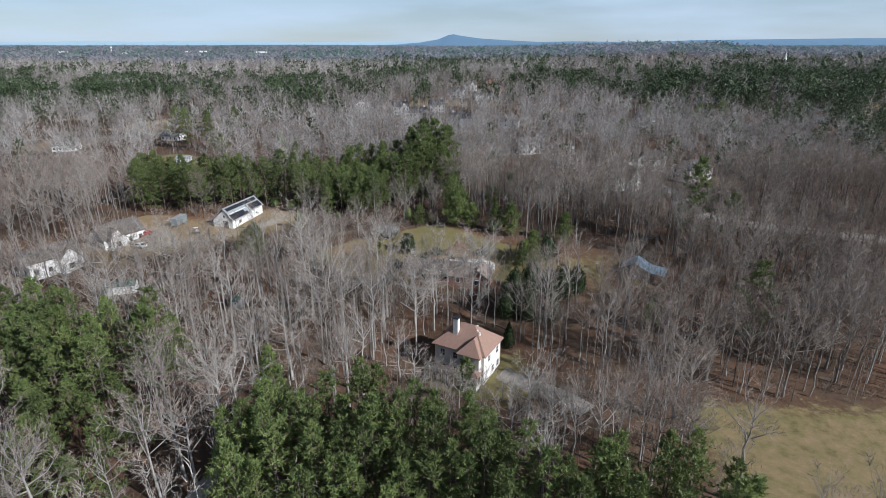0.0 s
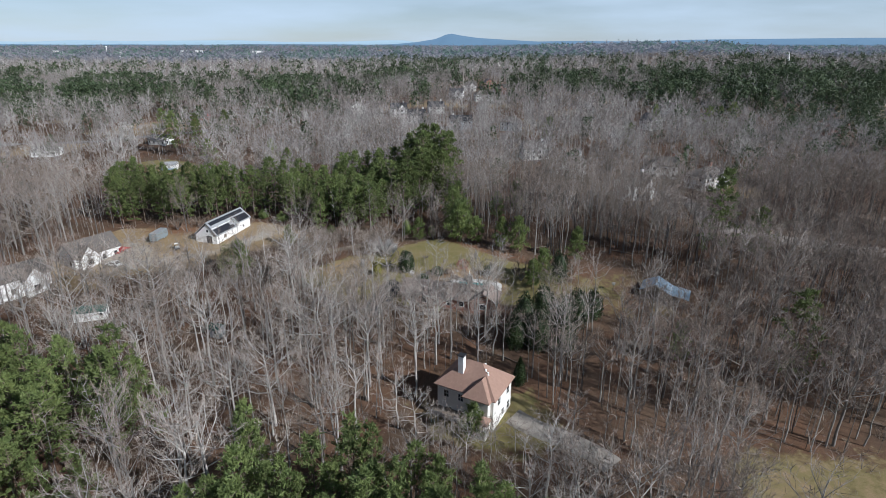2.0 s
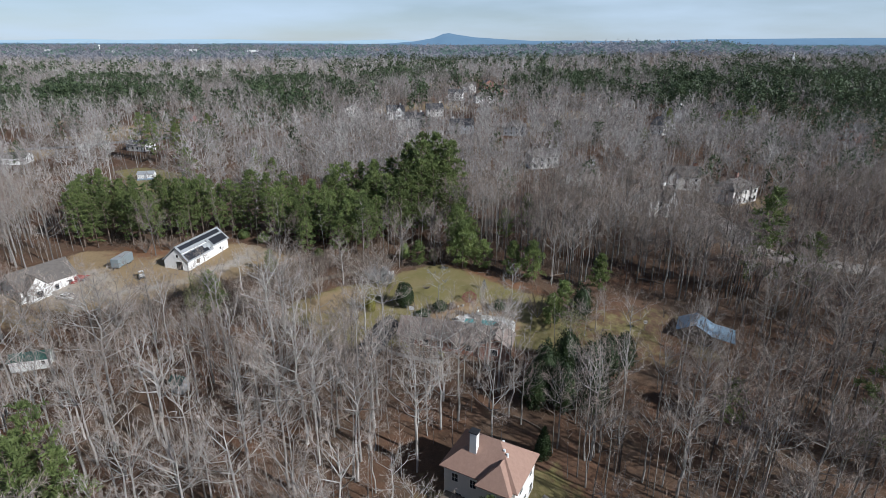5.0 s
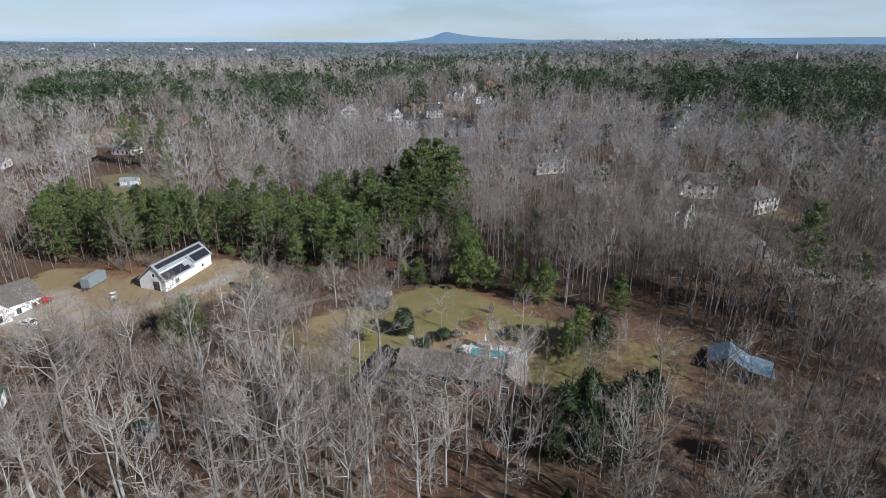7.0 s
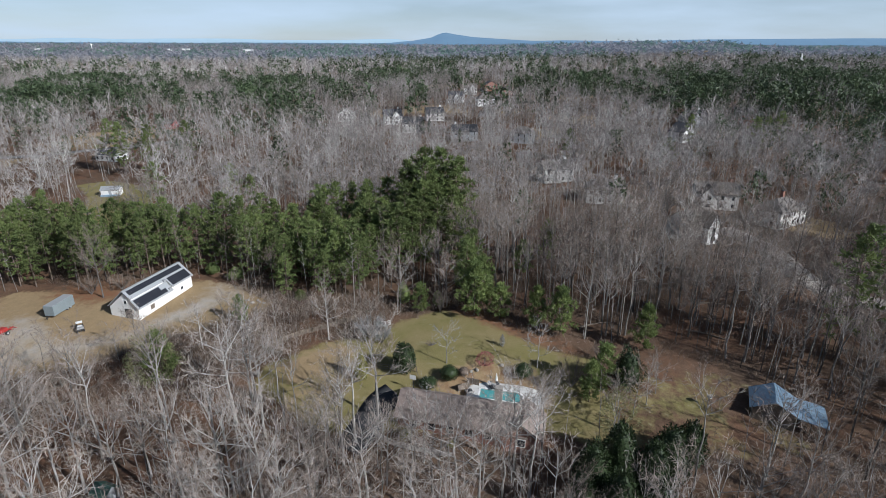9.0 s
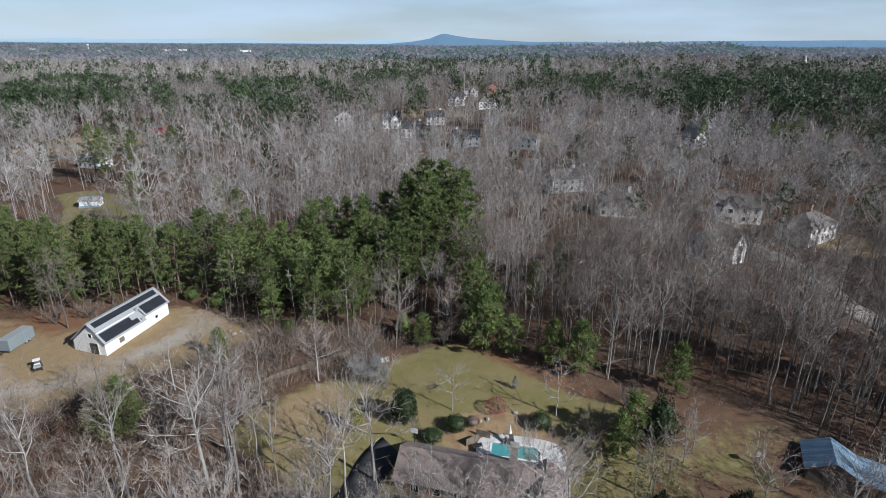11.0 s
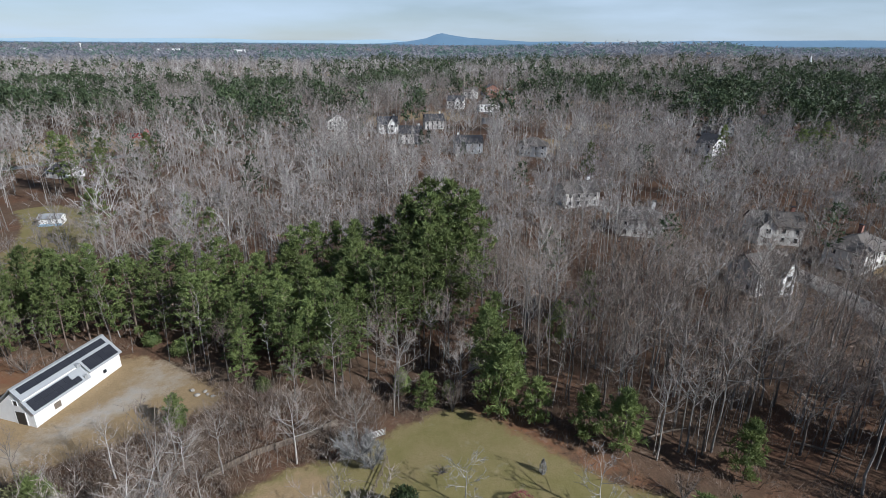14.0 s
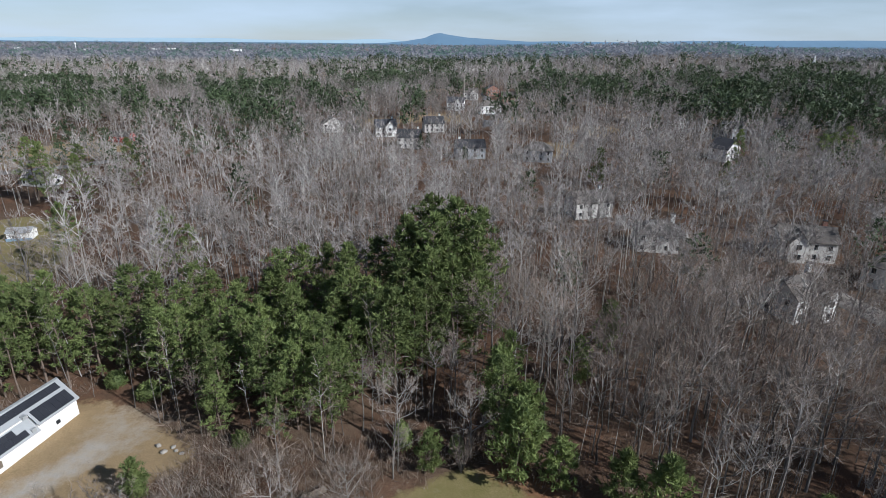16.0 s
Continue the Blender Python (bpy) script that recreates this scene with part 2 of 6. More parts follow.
def inside(x, y, poly):
    x, y = np.asarray(x, float), np.asarray(y, float)
    hit = np.zeros(x.shape, bool)
    for (x0, y0), (x1, y1) in zip(poly, poly[1:] + poly[:1]):
        cross = (y0 > y) != (y1 > y)
        hit ^= cross & (x < (x1 - x0) * (y - y0) / (y1 - y0 + 1e-9) + x0)
    return hit


def near_line(x, y, line):
    """The distance in the plan to a line of points."""
    x, y = np.asarray(x, float), np.asarray(y, float)
    best = np.full(x.shape, 1e9)
    for (x0, y0), (x1, y1) in zip(line, line[1:]):
        k = np.clip(((x - x0) * (x1 - x0) + (y - y0) * (y1 - y0)) / ((x1 - x0) ** 2 + (y1 - y0) ** 2), 0, 1)
        best = np.minimum(best, np.hypot(x - x0 - k * (x1 - x0), y - y0 - k * (y1 - y0)))
    return best


FIELD = [(50, 94), (62, 91), (87, 90), (125, 95), (125, 35), (62, 35), (48, 58), (44, 72), (46, 86)]
LAWN = [(-38, 156), (-28, 163), (-19, 166), (-14, 170.5), (-4, 176.5), (4, 174), (13, 165), (20, 160), (33, 156), (46, 155), (58, 150), (58, 136), (42, 134), (24, 137), (14, 141), (-12, 141), (-24, 141), (-32, 147), (-39, 151)]
MEADOW = [(-36, 158), (-27, 164), (-21, 164), (-17, 156), (-20, 148), (-26, 141), (-36, 146)]
CLAY_EDGE = [(2, 176), (8, 172), (16, 165), (24, 160), (35, 157), (48, 156), (64, 151)]
BARN_YARD = [(-106, 186), (-94, 187), (-83, 182), (-76, 186), (-66, 193), (-58, 191), (-47, 184), (-41, 178), (-52, 170), (-63, 164), (-70, 157), (-90, 152), (-112, 158)]
BARN_GRAVEL = [(-60, 191), (-50, 187), (-52, 181), (-58, 176), (-64, 168), (-70, 163), (-80, 159), (-92, 154), (-112, 158), (-104, 172), (-94, 175), (-88, 170), (-82, 164), (-74, 166), (-69, 171), (-60, 180)]
HOUSE_YARD = [(-8, 92), (-6, 108), (4, 112), (16, 112), (20, 102), (25, 96), (20, 91), (14, 90), (8, 91)]
DRIVE = [(12.5, 101.5), (16, 98.5), (20.5, 95.6), (25, 92), (28, 88.5)]
SHED_LAWN = [(-124, 220), (-104, 221), (-102, 240), (-108, 262), (-118, 280), (-140, 290), (-150, 284), (-136, 268), (-127, 250)]
LEFT_YARD = [(-116, 160), (-102, 156), (-90, 150), (-90, 144), (-100, 146), (-116, 150)]
CUT_LINE = [(30, 84), (60, 108), (92, 130)]
NEIGHBOUR_ROAD = [(150, 160), (112, 172), (95, 181), (90, 192), (92, 212), (88, 232)]
GLADES = [(92, 455, 15), (64, 402, 9), (-178, 396, 17), (-196, 388, 14), (47, 380, 7), (118, 232, 8), (-215, 312, 14), (50, 500, 9)]  # x, y, radius
CLEARINGS = [FIELD, LAWN, BARN_YARD, HOUSE_YARD, SHED_LAWN, LEFT_YARD]


def cover_at(x, y):
    """How much grass, dry grass, clay and gravel lies at each place."""
    ease = lambda poly, soft=1.2: np.mean([inside(x + dx * soft, y + dy * soft, poly) for dx in (-1, 0, 1) for dy in (-1, 0, 1)], axis=0)
    grass = np.maximum(ease(LAWN) * np.where(x > 26, 0.14 + 0.55 * lattice(x, y, 7, 12), 1.0), ease(SHED_LAWN))
    grass = np.maximum(grass, 0.75 * ease(HOUSE_YARD, 2.5) * (lattice(x, y, 7, 5) > 0.45))
    grass = np.maximum(grass, ease(FIELD, 3) * 0.75)
    dry = np.maximum(ease(FIELD, 5) * (0.34 + 0.26 * lattice(x, y, 16, 6)), ease(MEADOW, 1.6) * (0.30 + 0.5 * lattice(x, y, 6, 8)))
    dry = np.maximum(dry, ease(BARN_YARD, 1.5) * 0.95)
    dry = np.maximum(dry, ease(LEFT_YARD, 2) * 0.7)
    clay = np.exp(-((near_line(x, y, CLAY_EDGE) / 3.2) ** 2)) * (0.55 + 0.45 * lattice(x, y, 5, 18)) * np.clip((32 - x) / 16, 0.3, 1)
    clay = np.maximum(clay, 0.85 * np.exp(-((np.hypot(x + 86, (y - 186) * 1.6) / 13) ** 2)))
    clay = np.maximum(clay, 0.8 * np.exp(-((np.hypot(x + 29, y - 66) / 9) ** 2)))
    pool_side = [(-6, 149), (-4, 155), (4, 158), (14, 155), (18, 149), (14, 143), (2, 147)]
    dry = np.maximum(dry, 0.85 * ease(pool_side))
    clay = np.maximum(clay, 0.42 * ease(pool_side))
    gravel = ease(BARN_GRAVEL, 1.6) * (0.42 + 0.6 * lattice(x, y, 6, 19))
    for cx, cy, rad in GLADES:
        dry = np.maximum(dry, 0.95 * (np.hypot(x - cx, y - cy) < rad + 3))
    far = np.clip((y - 300) / 80, 0, 1) * (lattice(x, y, 45, 9) > 0.8) * 0.9
    return np.stack([np.maximum(grass, far * 0.6), np.maximum(dry, far * 0.8), clay, gravel], axis=-1)


def mesh_of(name, verts, tris, mats, index=None, smooth=False):
    """A mesh of triangles out of arrays."""
    me = bpy.data.meshes.new(name)
    verts, tris = np.asarray(verts, np.float32), np.asarray(tris, np.int32)
    me.vertices.add(len(verts))
    me.vertices.foreach_set("co", verts.ravel())
    me.loops.add(tris.size)
    me.loops.foreach_set("vertex_index", tris.ravel())
    me.polygons.add(len(tris))
    me.polygons.foreach_set("loop_start", np.arange(0, tris.size, tris.shape[1], dtype=np.int32))
    for m in mats:
        me.materials.append(m)
    if index is not None:
        me.polygons.foreach_set("material_index", np.asarray(index, np.int32))
    me.update(calc_edges=True)
    if smooth:
        me.polygons.foreach_set("use_smooth", np.ones(len(tris), bool))
    return me


def lay_ground():
    stretch = lambda lo, hi, step, far, n: np.concatenate([lo - np.geomspace(step, far, n)[::-1], np.arange(lo, hi, step), hi + np.geomspace(step, far, n)])
    xs = stretch(-130, 130, 1.5, 4700, 44)
    ys = np.concatenate([-np.geomspace(4, 900, 14)[::-1] + 40, np.arange(40, 280, 1.5), 280 + np.geomspace(2, 4560, 70)])
    gx, gy = np.meshgrid(xs, ys)
    zz = hills(gx, gy)
    w, h = len(xs), len(ys)
    i = (np.arange(h - 1)[:, None] * w + np.arange(w - 1)).ravel()
    me = mesh_of("ground", np.stack([gx, gy, zz], -1).reshape(-1, 3), np.stack([i, i + 1, i + w + 1, i + w], -1), [ground_mat], smooth=True)
    a = me.attributes.new("cover", "FLOAT_COLOR", "POINT")
    a.data.foreach_set("color", cover_at(gx.ravel(), gy.ravel()).astype(np.float32).ravel())
    return tagged(new("ground", me), "brown leaf litter with lawn, dry grass, clay and gravel", "ground", kind="structure")


lay_ground()


# trees
class Soup:
    """Triangles gathered piece by piece."""

    def __init__(self):
        self.v, self.f, self.m = [], [], []

    def tube(self, pts, radii, sides, mat=0):
        pts = [Vector(p) for p in pts]
        base = len(self.v)
        for k, p in enumerate(pts):
            d = (pts[min(k + 1, len(pts) - 1)] - pts[max(k - 1, 0)]).normalized()
            a = d.orthogonal().normalized()
            b = d.cross(a)
            last = k == len(pts) - 1 and radii[k] < 0.012
            for s in range(1 if last else sides):
                w = 2 * math.pi * s / sides
                self.v.append(tuple(p if last else p + (a * math.cos(w) + b * math.sin(w)) * radii[k]))
            if k:
                r0 = base + (k - 1) * sides
                for s in range(sides):
                    t = (s + 1) % sides
                    if last:
                        self.f.append((r0 + s, r0 + t, r0 + sides))
                        self.m.append(mat)
                    else:
                        self.f += [(r0 + s, r0 + t, r0 + sides + t), (r0 + s, r0 + sides + t, r0 + sides + s)]
                        self.m += [mat, mat]

    def blade(self, a, b, width, rnd, mat=0):
        a, b = Vector(a), Vector(b)
        side = (b - a).cross(Vector((rnd.gauss(0, 1), rnd.gauss(0, 1), rnd.gauss(0, 1)))).normalized() * width / 2
        k = len(self.v)
        self.v += [tuple(a - side), tuple(a + side), tuple(b)]
        self.f.append((k, k + 1, k + 2))
        self.m.append(mat)

    def arrays(self):
        return np.array(self.v, np.float32), np.array(self.f, np.int32), np.array(self.m, np.int32)


def spread(rnd, d, amount):
    return (d + Vector((rnd.gauss(0, 1), rnd.gauss(0, 1), rnd.gauss(0, 1))) * amount).normalized()


def bare_tree_soups(seed, tall=22.0, low=0.38, wide=0.30, limbs=10, seconds=6, twigs=5, fine=2, lean=0.015):
    """A leafless tree: the trunk, and a domed crown of limbs, branches and twigs; low: where the crown begins, wide: its half width."""
    rnd = random.Random(seed)
    trunk, crown = Soup(), Soup()
    tilt = Vector((rnd.gauss(0, lean), rnd.gauss(0, lean), 1))
    r0 = tall * rnd.uniform(0.008, 0.012) * (0.75 + wide)
    spine = [Vector((0, 0, -0.4))] + [tilt * tall * 0.9 * k / 6 + Vector((rnd.gauss(0, 0.007), rnd.gauss(0, 0.007), 0)) * tall for k in range(1, 7)]
    trunk.tube(spine, [r0 * 1.2, r0 * 0.95, r0 * 0.82, r0 * 0.66, r0 * 0.46, r0 * 0.25, 0.01], 5)
    at = lambda f: spine[int(min(f / 0.9 * 6, 5.99))].lerp(spine[int(min(f / 0.9 * 6, 5.99)) + 1], min(f / 0.9 * 6, 5.99) % 1)
    middle, half = (low + 1) / 2, (1 - low) / 2
    for k in range(limbs):
        v = (k + rnd.random() * 0.8) / limbs
        p0 = at(low + (0.84 - low) * v * 0.8)
        end = min(low + 0.14 + (0.86 - low) * v + rnd.uniform(-0.05, 0.08), 0.985)
        dome = math.sqrt(max(0.05, 1 - ((end - middle) / half) ** 2))
        az = k * 2.4 + rnd.gauss(0, 0.45)
        out = wide * tall * (0.25 + 0.75 * dome) * rnd.uniform(0.6, 1.12)
        p2 = Vector((math.cos(az) * out, math.sin(az) * out, end * tall)) + tilt * 0.0
        p2.x, p2.y = p2.x + p0.x, p2.y + p0.y
        if p2.z < p0.z + 0.5:
            p2.z = p0.z + 0.5
        gap = p2 - p0
        p1 = p0 + Vector((gap.x * 0.58, gap.y * 0.58, gap.z * 0.42)) + Vector((rnd.gauss(0, 1), rnd.gauss(0, 1), rnd.gauss(0, 1))) * gap.length * 0.07
        rl = max(r0 * 0.45 * (1.2 - 0.6 * v), 0.05)
        crown.tube([p0, p1, p2], [rl, rl * 0.62, 0.011], 3)
        d = gap.normalized()
        for s in range(seconds):
            g = 0.28 + 0.72 * (s + rnd.random()) / seconds
            q0 = p0.lerp(p1, g * 2) if g < 0.5 else p1.lerp(p2, min(g * 2 - 1, 1))
            qd = spread(rnd, d * 0.75 + Vector((0, 0, 0.3)), 0.5)
            ql = gap.length * rnd.uniform(0.22, 0.42) * (1.15 - 0.4 * g) + 0.5
            q1 = q0 + qd * ql
            crown.tube([q0, q1], [max(rl * 0.3, 0.026), 0.006], 3)
            for _ in range(twigs):
                t0 = q0.lerp(q1, rnd.uniform(0.25, 1.0))
                td = spread(rnd, qd + Vector((0, 0, 0.15)), 0.55)
                t1 = t0 + td * rnd.uniform(0.8, 1.8) * tall / 22
                crown.blade(t0, t1, 0.055, rnd, 1)
                for _ in range(fine):
                    u0 = t0.lerp(t1, rnd.uniform(0.2, 0.8))
                    crown.blade(u0, u0 + spread(rnd, td, 0.5) * rnd.uniform(0.5, 1.1) * tall / 22, 0.042, rnd, 1)
    return trunk.arrays(), crown.arrays()


def pine_soups(seed, tall=18.0, low=0.4, wide=0.19, boughs=46, clumps=3, blades=14, size=0.80, cone=0.6):
    """A pine: a straight trunk, and boughs that end in tufts of needles."""
    rnd = random.Random(seed)
    trunk, crown = Soup(), Soup()
    r0 = tall * 0.0105
    spine = [Vector((0, 0, -0.4))] + [Vector((rnd.gauss(0, 0.007) * tall, rnd.gauss(0, 0.007) * tall, tall * k / 4)) for k in range(1, 5)]
    trunk.tube(spine, [r0 * 1.1, r0 * 0.85, r0 * 0.65, r0 * 0.4, 0.01], 5)
    at = lambda f: spine[int(min(f * 4, 3.99))].lerp(spine[int(min(f * 4, 3.99)) + 1], min(f * 4, 3.99) % 1)
    for k in range(boughs):
        u = (k + rnd.random()) / boughs
        f = low + (1.0 - low) * u
        az = k * 2.4 + rnd.gauss(0, 0.5)
        profile = (1 - u) ** cone * (0.45 + 0.55 * min(1, u * 3.5)) + 0.06
        length = tall * wide * profile * rnd.uniform(0.6, 1.25)
        el = radians(rnd.uniform(-5, 25) + 45 * u * u)
        d = Vector((math.cos(az) * math.cos(el), math.sin(az) * math.cos(el), math.sin(el)))
        p0, p1 = at(f), at(f) + d * length
        crown.tube([p0, p1], [max(0.03, r0 * 0.25), 0.01], 3, 1)
        for c in range(clumps):
            g = 0.45 + 0.6 * (c + rnd.random() * 0.6) / clumps
            centre = p0.lerp(p1, g) + Vector((rnd.gauss(0, 0.3), rnd.gauss(0, 0.3), rnd.gauss(0, 0.2)))
            for _ in range(blades):
                bd = spread(rnd, d * 0.5 + Vector((0, 0, 0.45)), 0.75)
                start = centre + Vector((rnd.gauss(0, 0.22), rnd.gauss(0, 0.22), rnd.gauss(0, 0.16))) * size
                crown.blade(start, start + bd * size * rnd.uniform(0.5, 1.1), size * rnd.uniform(0.2, 0.34), rnd, 0)
    return trunk.arrays(), crown.arrays()


def joined(template, places):
    """Copies of a template's arrays at rows of x, y, z, turn, width, height."""
    v, f, m = template
    places = np.asarray(places, np.float32)
    c, s = np.cos(places[:, 3])[:, None], np.sin(places[:, 3])[:, None]
    x = (v[None, :, 0] * c - v[None, :, 1] * s) * places[:, 4:5] + places[:, 0:1]
    y = (v[None, :, 0] * s + v[None, :, 1] * c) * places[:, 4:5] + places[:, 1:2]
    z = v[None, :, 2] * places[:, 5:6] + places[:, 2:3]
    faces = f[None] + (np.arange(len(places)) * len(v))[:, None, None]
    return np.stack([x, y, z], -1).reshape(-1, 3), faces.reshape(-1, 3), np.tile(m, len(places))


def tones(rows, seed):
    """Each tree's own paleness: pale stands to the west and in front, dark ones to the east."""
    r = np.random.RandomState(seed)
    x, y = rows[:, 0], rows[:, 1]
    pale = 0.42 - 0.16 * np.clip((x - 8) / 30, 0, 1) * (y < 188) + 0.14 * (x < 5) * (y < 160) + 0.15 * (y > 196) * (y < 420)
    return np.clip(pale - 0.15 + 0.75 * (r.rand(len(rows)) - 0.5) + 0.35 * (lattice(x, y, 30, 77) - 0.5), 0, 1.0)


def wood(name, templates, places, mats, label, category="tree"):
    """A stand of trees that nobody could count, as one object."""
    places = np.asarray(places)
    got, shift = [], 0
    for k, t in enumerate(templates):
        if len(places[k::len(templates)]):
            v, f, m = joined(t, places[k::len(templates)])
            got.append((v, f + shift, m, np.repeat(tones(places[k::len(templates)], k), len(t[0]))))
            shift += len(v)
    me = mesh_of(name, np.concatenate([g[0] for g in got]), np.concatenate([g[1] for g in got]), mats, np.concatenate([g[2] for g in got]))
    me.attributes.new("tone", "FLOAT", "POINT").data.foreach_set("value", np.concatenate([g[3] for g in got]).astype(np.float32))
    return tagged(new(name, me), label, category, kind="stuff")


def whole(pair):
    """Trunk and crown of one template together; the trunk takes the third material."""
    (v0, f0, m0), (v1, f1, m1) = pair
    return np.concatenate([v0, v1]), np.concatenate([f0, f1 + len(v0)]), np.concatenate([m0 + 2, m1])


def small_bare(seed, tall, limbs, seconds, twigs, length, width, low=0.42, wide=0.24):
    """A leafless tree seen from afar: a trunk whose limbs fan out into a dome of fine sprays."""
    rnd = random.Random(seed)
    s = Soup()
    lean = Vector((rnd.gauss(0, 0.5), rnd.gauss(0, 0.5), tall * 0.85))
    s.tube([(0, 0, -0.3), lean], [tall * 0.0085, 0.03], 3, 2)
    middle, half = (low + 1) / 2, (1 - low) / 2
    for k in range(limbs):
        v = (k + rnd.random()) / limbs
        p0 = lean * ((low + (0.8 - low) * v * 0.8) / 0.85)
        end = min(low + 0.12 + (0.87 - low) * v + rnd.uniform(-0.06, 0.08), 0.99)
        out = wide * tall * (0.25 + 0.75 * math.sqrt(max(0.05, 1 - ((end - middle) / half) ** 2))) * rnd.uniform(0.6, 1.15)
        az = k * 2.4 + rnd.gauss(0, 0.45)
        p1 = Vector((math.cos(az) * out + p0.x, math.sin(az) * out + p0.y, max(end * tall, p0.z + 0.5)))
        d = (p1 - p0).normalized()
        s.blade(p0, p1, width * 1.3, rnd, 0)
        for _ in range(seconds):
            q0 = p0.lerp(p1, rnd.uniform(0.35, 1.0))
            qd = spread(rnd, d + Vector((0, 0, 0.2)), 0.5)
            q1 = q0 + qd * (p1 - p0).length * rnd.uniform(0.25, 0.45)
            s.blade(q0, q1, width, rnd, 0)
            for _ in range(twigs):
                t0 = q0.lerp(q1, rnd.uniform(0.2, 1.0))
                s.blade(t0, t0 + spread(rnd, qd, 0.85) * length * rnd.uniform(0.5, 1.2), width * 0.85, rnd, 1)
    return s.arrays()


def pole_tree(seed, tall, blades, low=0.3):
    """A thin young tree of the understorey."""
    rnd = random.Random(seed)
    s = Soup()
    top = Vector((rnd.gauss(0, 0.5), rnd.gauss(0, 0.5), tall))
    s.tube([(0, 0, -0.2), top], [tall * 0.006, 0.01], 3, 2)
    for k in range(blades):
        f = low + (1 - low) * (k + rnd.random()) / blades
        p = top * f
        d = spread(rnd, Vector((math.cos(k * 2.4), math.sin(k * 2.4), 1.1)), 0.35)
        q = p + d * tall * 0.16 * (1.25 - f) * rnd.uniform(0.6, 1.3)
        s.blade(p, q, 0.07, rnd, 0)
        for _ in range(2):
            t = p.lerp(q, rnd.uniform(0.4, 1))
            s.blade(t, t + spread(rnd, d, 0.5) * rnd.uniform(0.5, 1.1), 0.06, rnd, 1)
    return s.arrays()


def brush_clump(seed, blades, tall=2.6):
    """A low tangle of stems."""
    rnd = random.Random(seed)
    s = Soup()
    for k in range(blades):
        p = Vector((rnd.gauss(0, 0.8), rnd.gauss(0, 0.8), rnd.choice((-0.1, -0.1, rnd.uniform(0.2, tall * 0.6)))))
        d = spread(rnd, Vector((p.x * 0.4, p.y * 0.4, 1)), 0.5)
        s.blade(p, p + d * tall * rnd.uniform(0.35, 0.9), 0.055, rnd, 1 if k % 4 else 0)
    return s.arrays()


def small_pine(seed, tall, blades, length, low=0.38):
    """A pine seen from afar: tufts gathered on uneven boughs round the upper trunk."""
    rnd = random.Random(seed)
    s = Soup()
    s.tube([(0, 0, 0), (0, 0, tall * 0.92)], [tall * 0.009, 0.01], 3, 2)
    lumps = [(k * 2.4 + rnd.gauss(0, 0.4), (k + rnd.random()) / max(6, blades // 8), rnd.uniform(0.55, 1.1)) for k in range(max(6, blades // 8))]
    for k in range(blades):
        az, u, far = lumps[k % len(lumps)]
        r = tall * 0.2 * far * (1 - u) ** 0.5 * (0.6 + 0.4 * min(1, u * 4))
        p = Vector((r * math.cos(az), r * math.sin(az), tall * (low + (0.96 - low) * u))) + Vector((rnd.gauss(0, 0.5), rnd.gauss(0, 0.5), rnd.gauss(0, 0.35))) * length * 0.8
        d = spread(rnd, Vector((math.cos(az) * 0.6, math.sin(az) * 0.6, 0.5)), 0.7)
        s.blade(p, p + d * length * rnd.uniform(0.6, 1.2), length * 0.45, rnd, 0)
    return s.arrays()


def scatter(x0, x1, y0, y1, step, seed, jitter=0.9):
    r = np.random.RandomState(seed)
    xs, ys = np.meshgrid(np.arange(x0, x1, step), np.arange(y0, y1, step))
    return xs.ravel() + (r.rand(xs.size) - 0.5) * step * jitter, ys.ravel() + (r.rand(xs.size) - 0.5) * step * jitter


def in_view(x, y, wide=0.86, margin=45):
    return np.abs(x) < wide * np.maximum(y, 0) + margin


# where evergreens stand close
GROVE = [(-65, 197), (-48, 190), (-37, 180), (-25, 180), (-18, 189), (-7, 197), (3, 204), (-2, 214), (-24, 214), (-46, 210), (-60, 206)]
BARN_PINES = [(-116, 188), (-88, 188), (-66, 194), (-62, 208), (-116, 212)]
FRONT_PINES = [(-33, 82), (-12, 79), (8, 72), (14, 66), (14, 52), (-33, 55)]
CORNER_PINES = [(15, 64), (22, 68), (30, 67), (40, 62), (44, 54), (40, 48), (15, 48)]
NEAR_WEST_PINES = [(-76, 84), (-50, 82), (-44, 72), (-46, 60), (-76, 60)]
WEST_PINES = [(-92, 104), (-52, 99), (-46, 90), (-56, 84), (-72, 82), (-92, 78)]
PINE_STANDS = [GROVE, BARN_PINES, FRONT_PINES, CORNER_PINES, WEST_PINES, NEAR_WEST_PINES]
HOUSES = []  # x, y, clear radius of each house, filled below


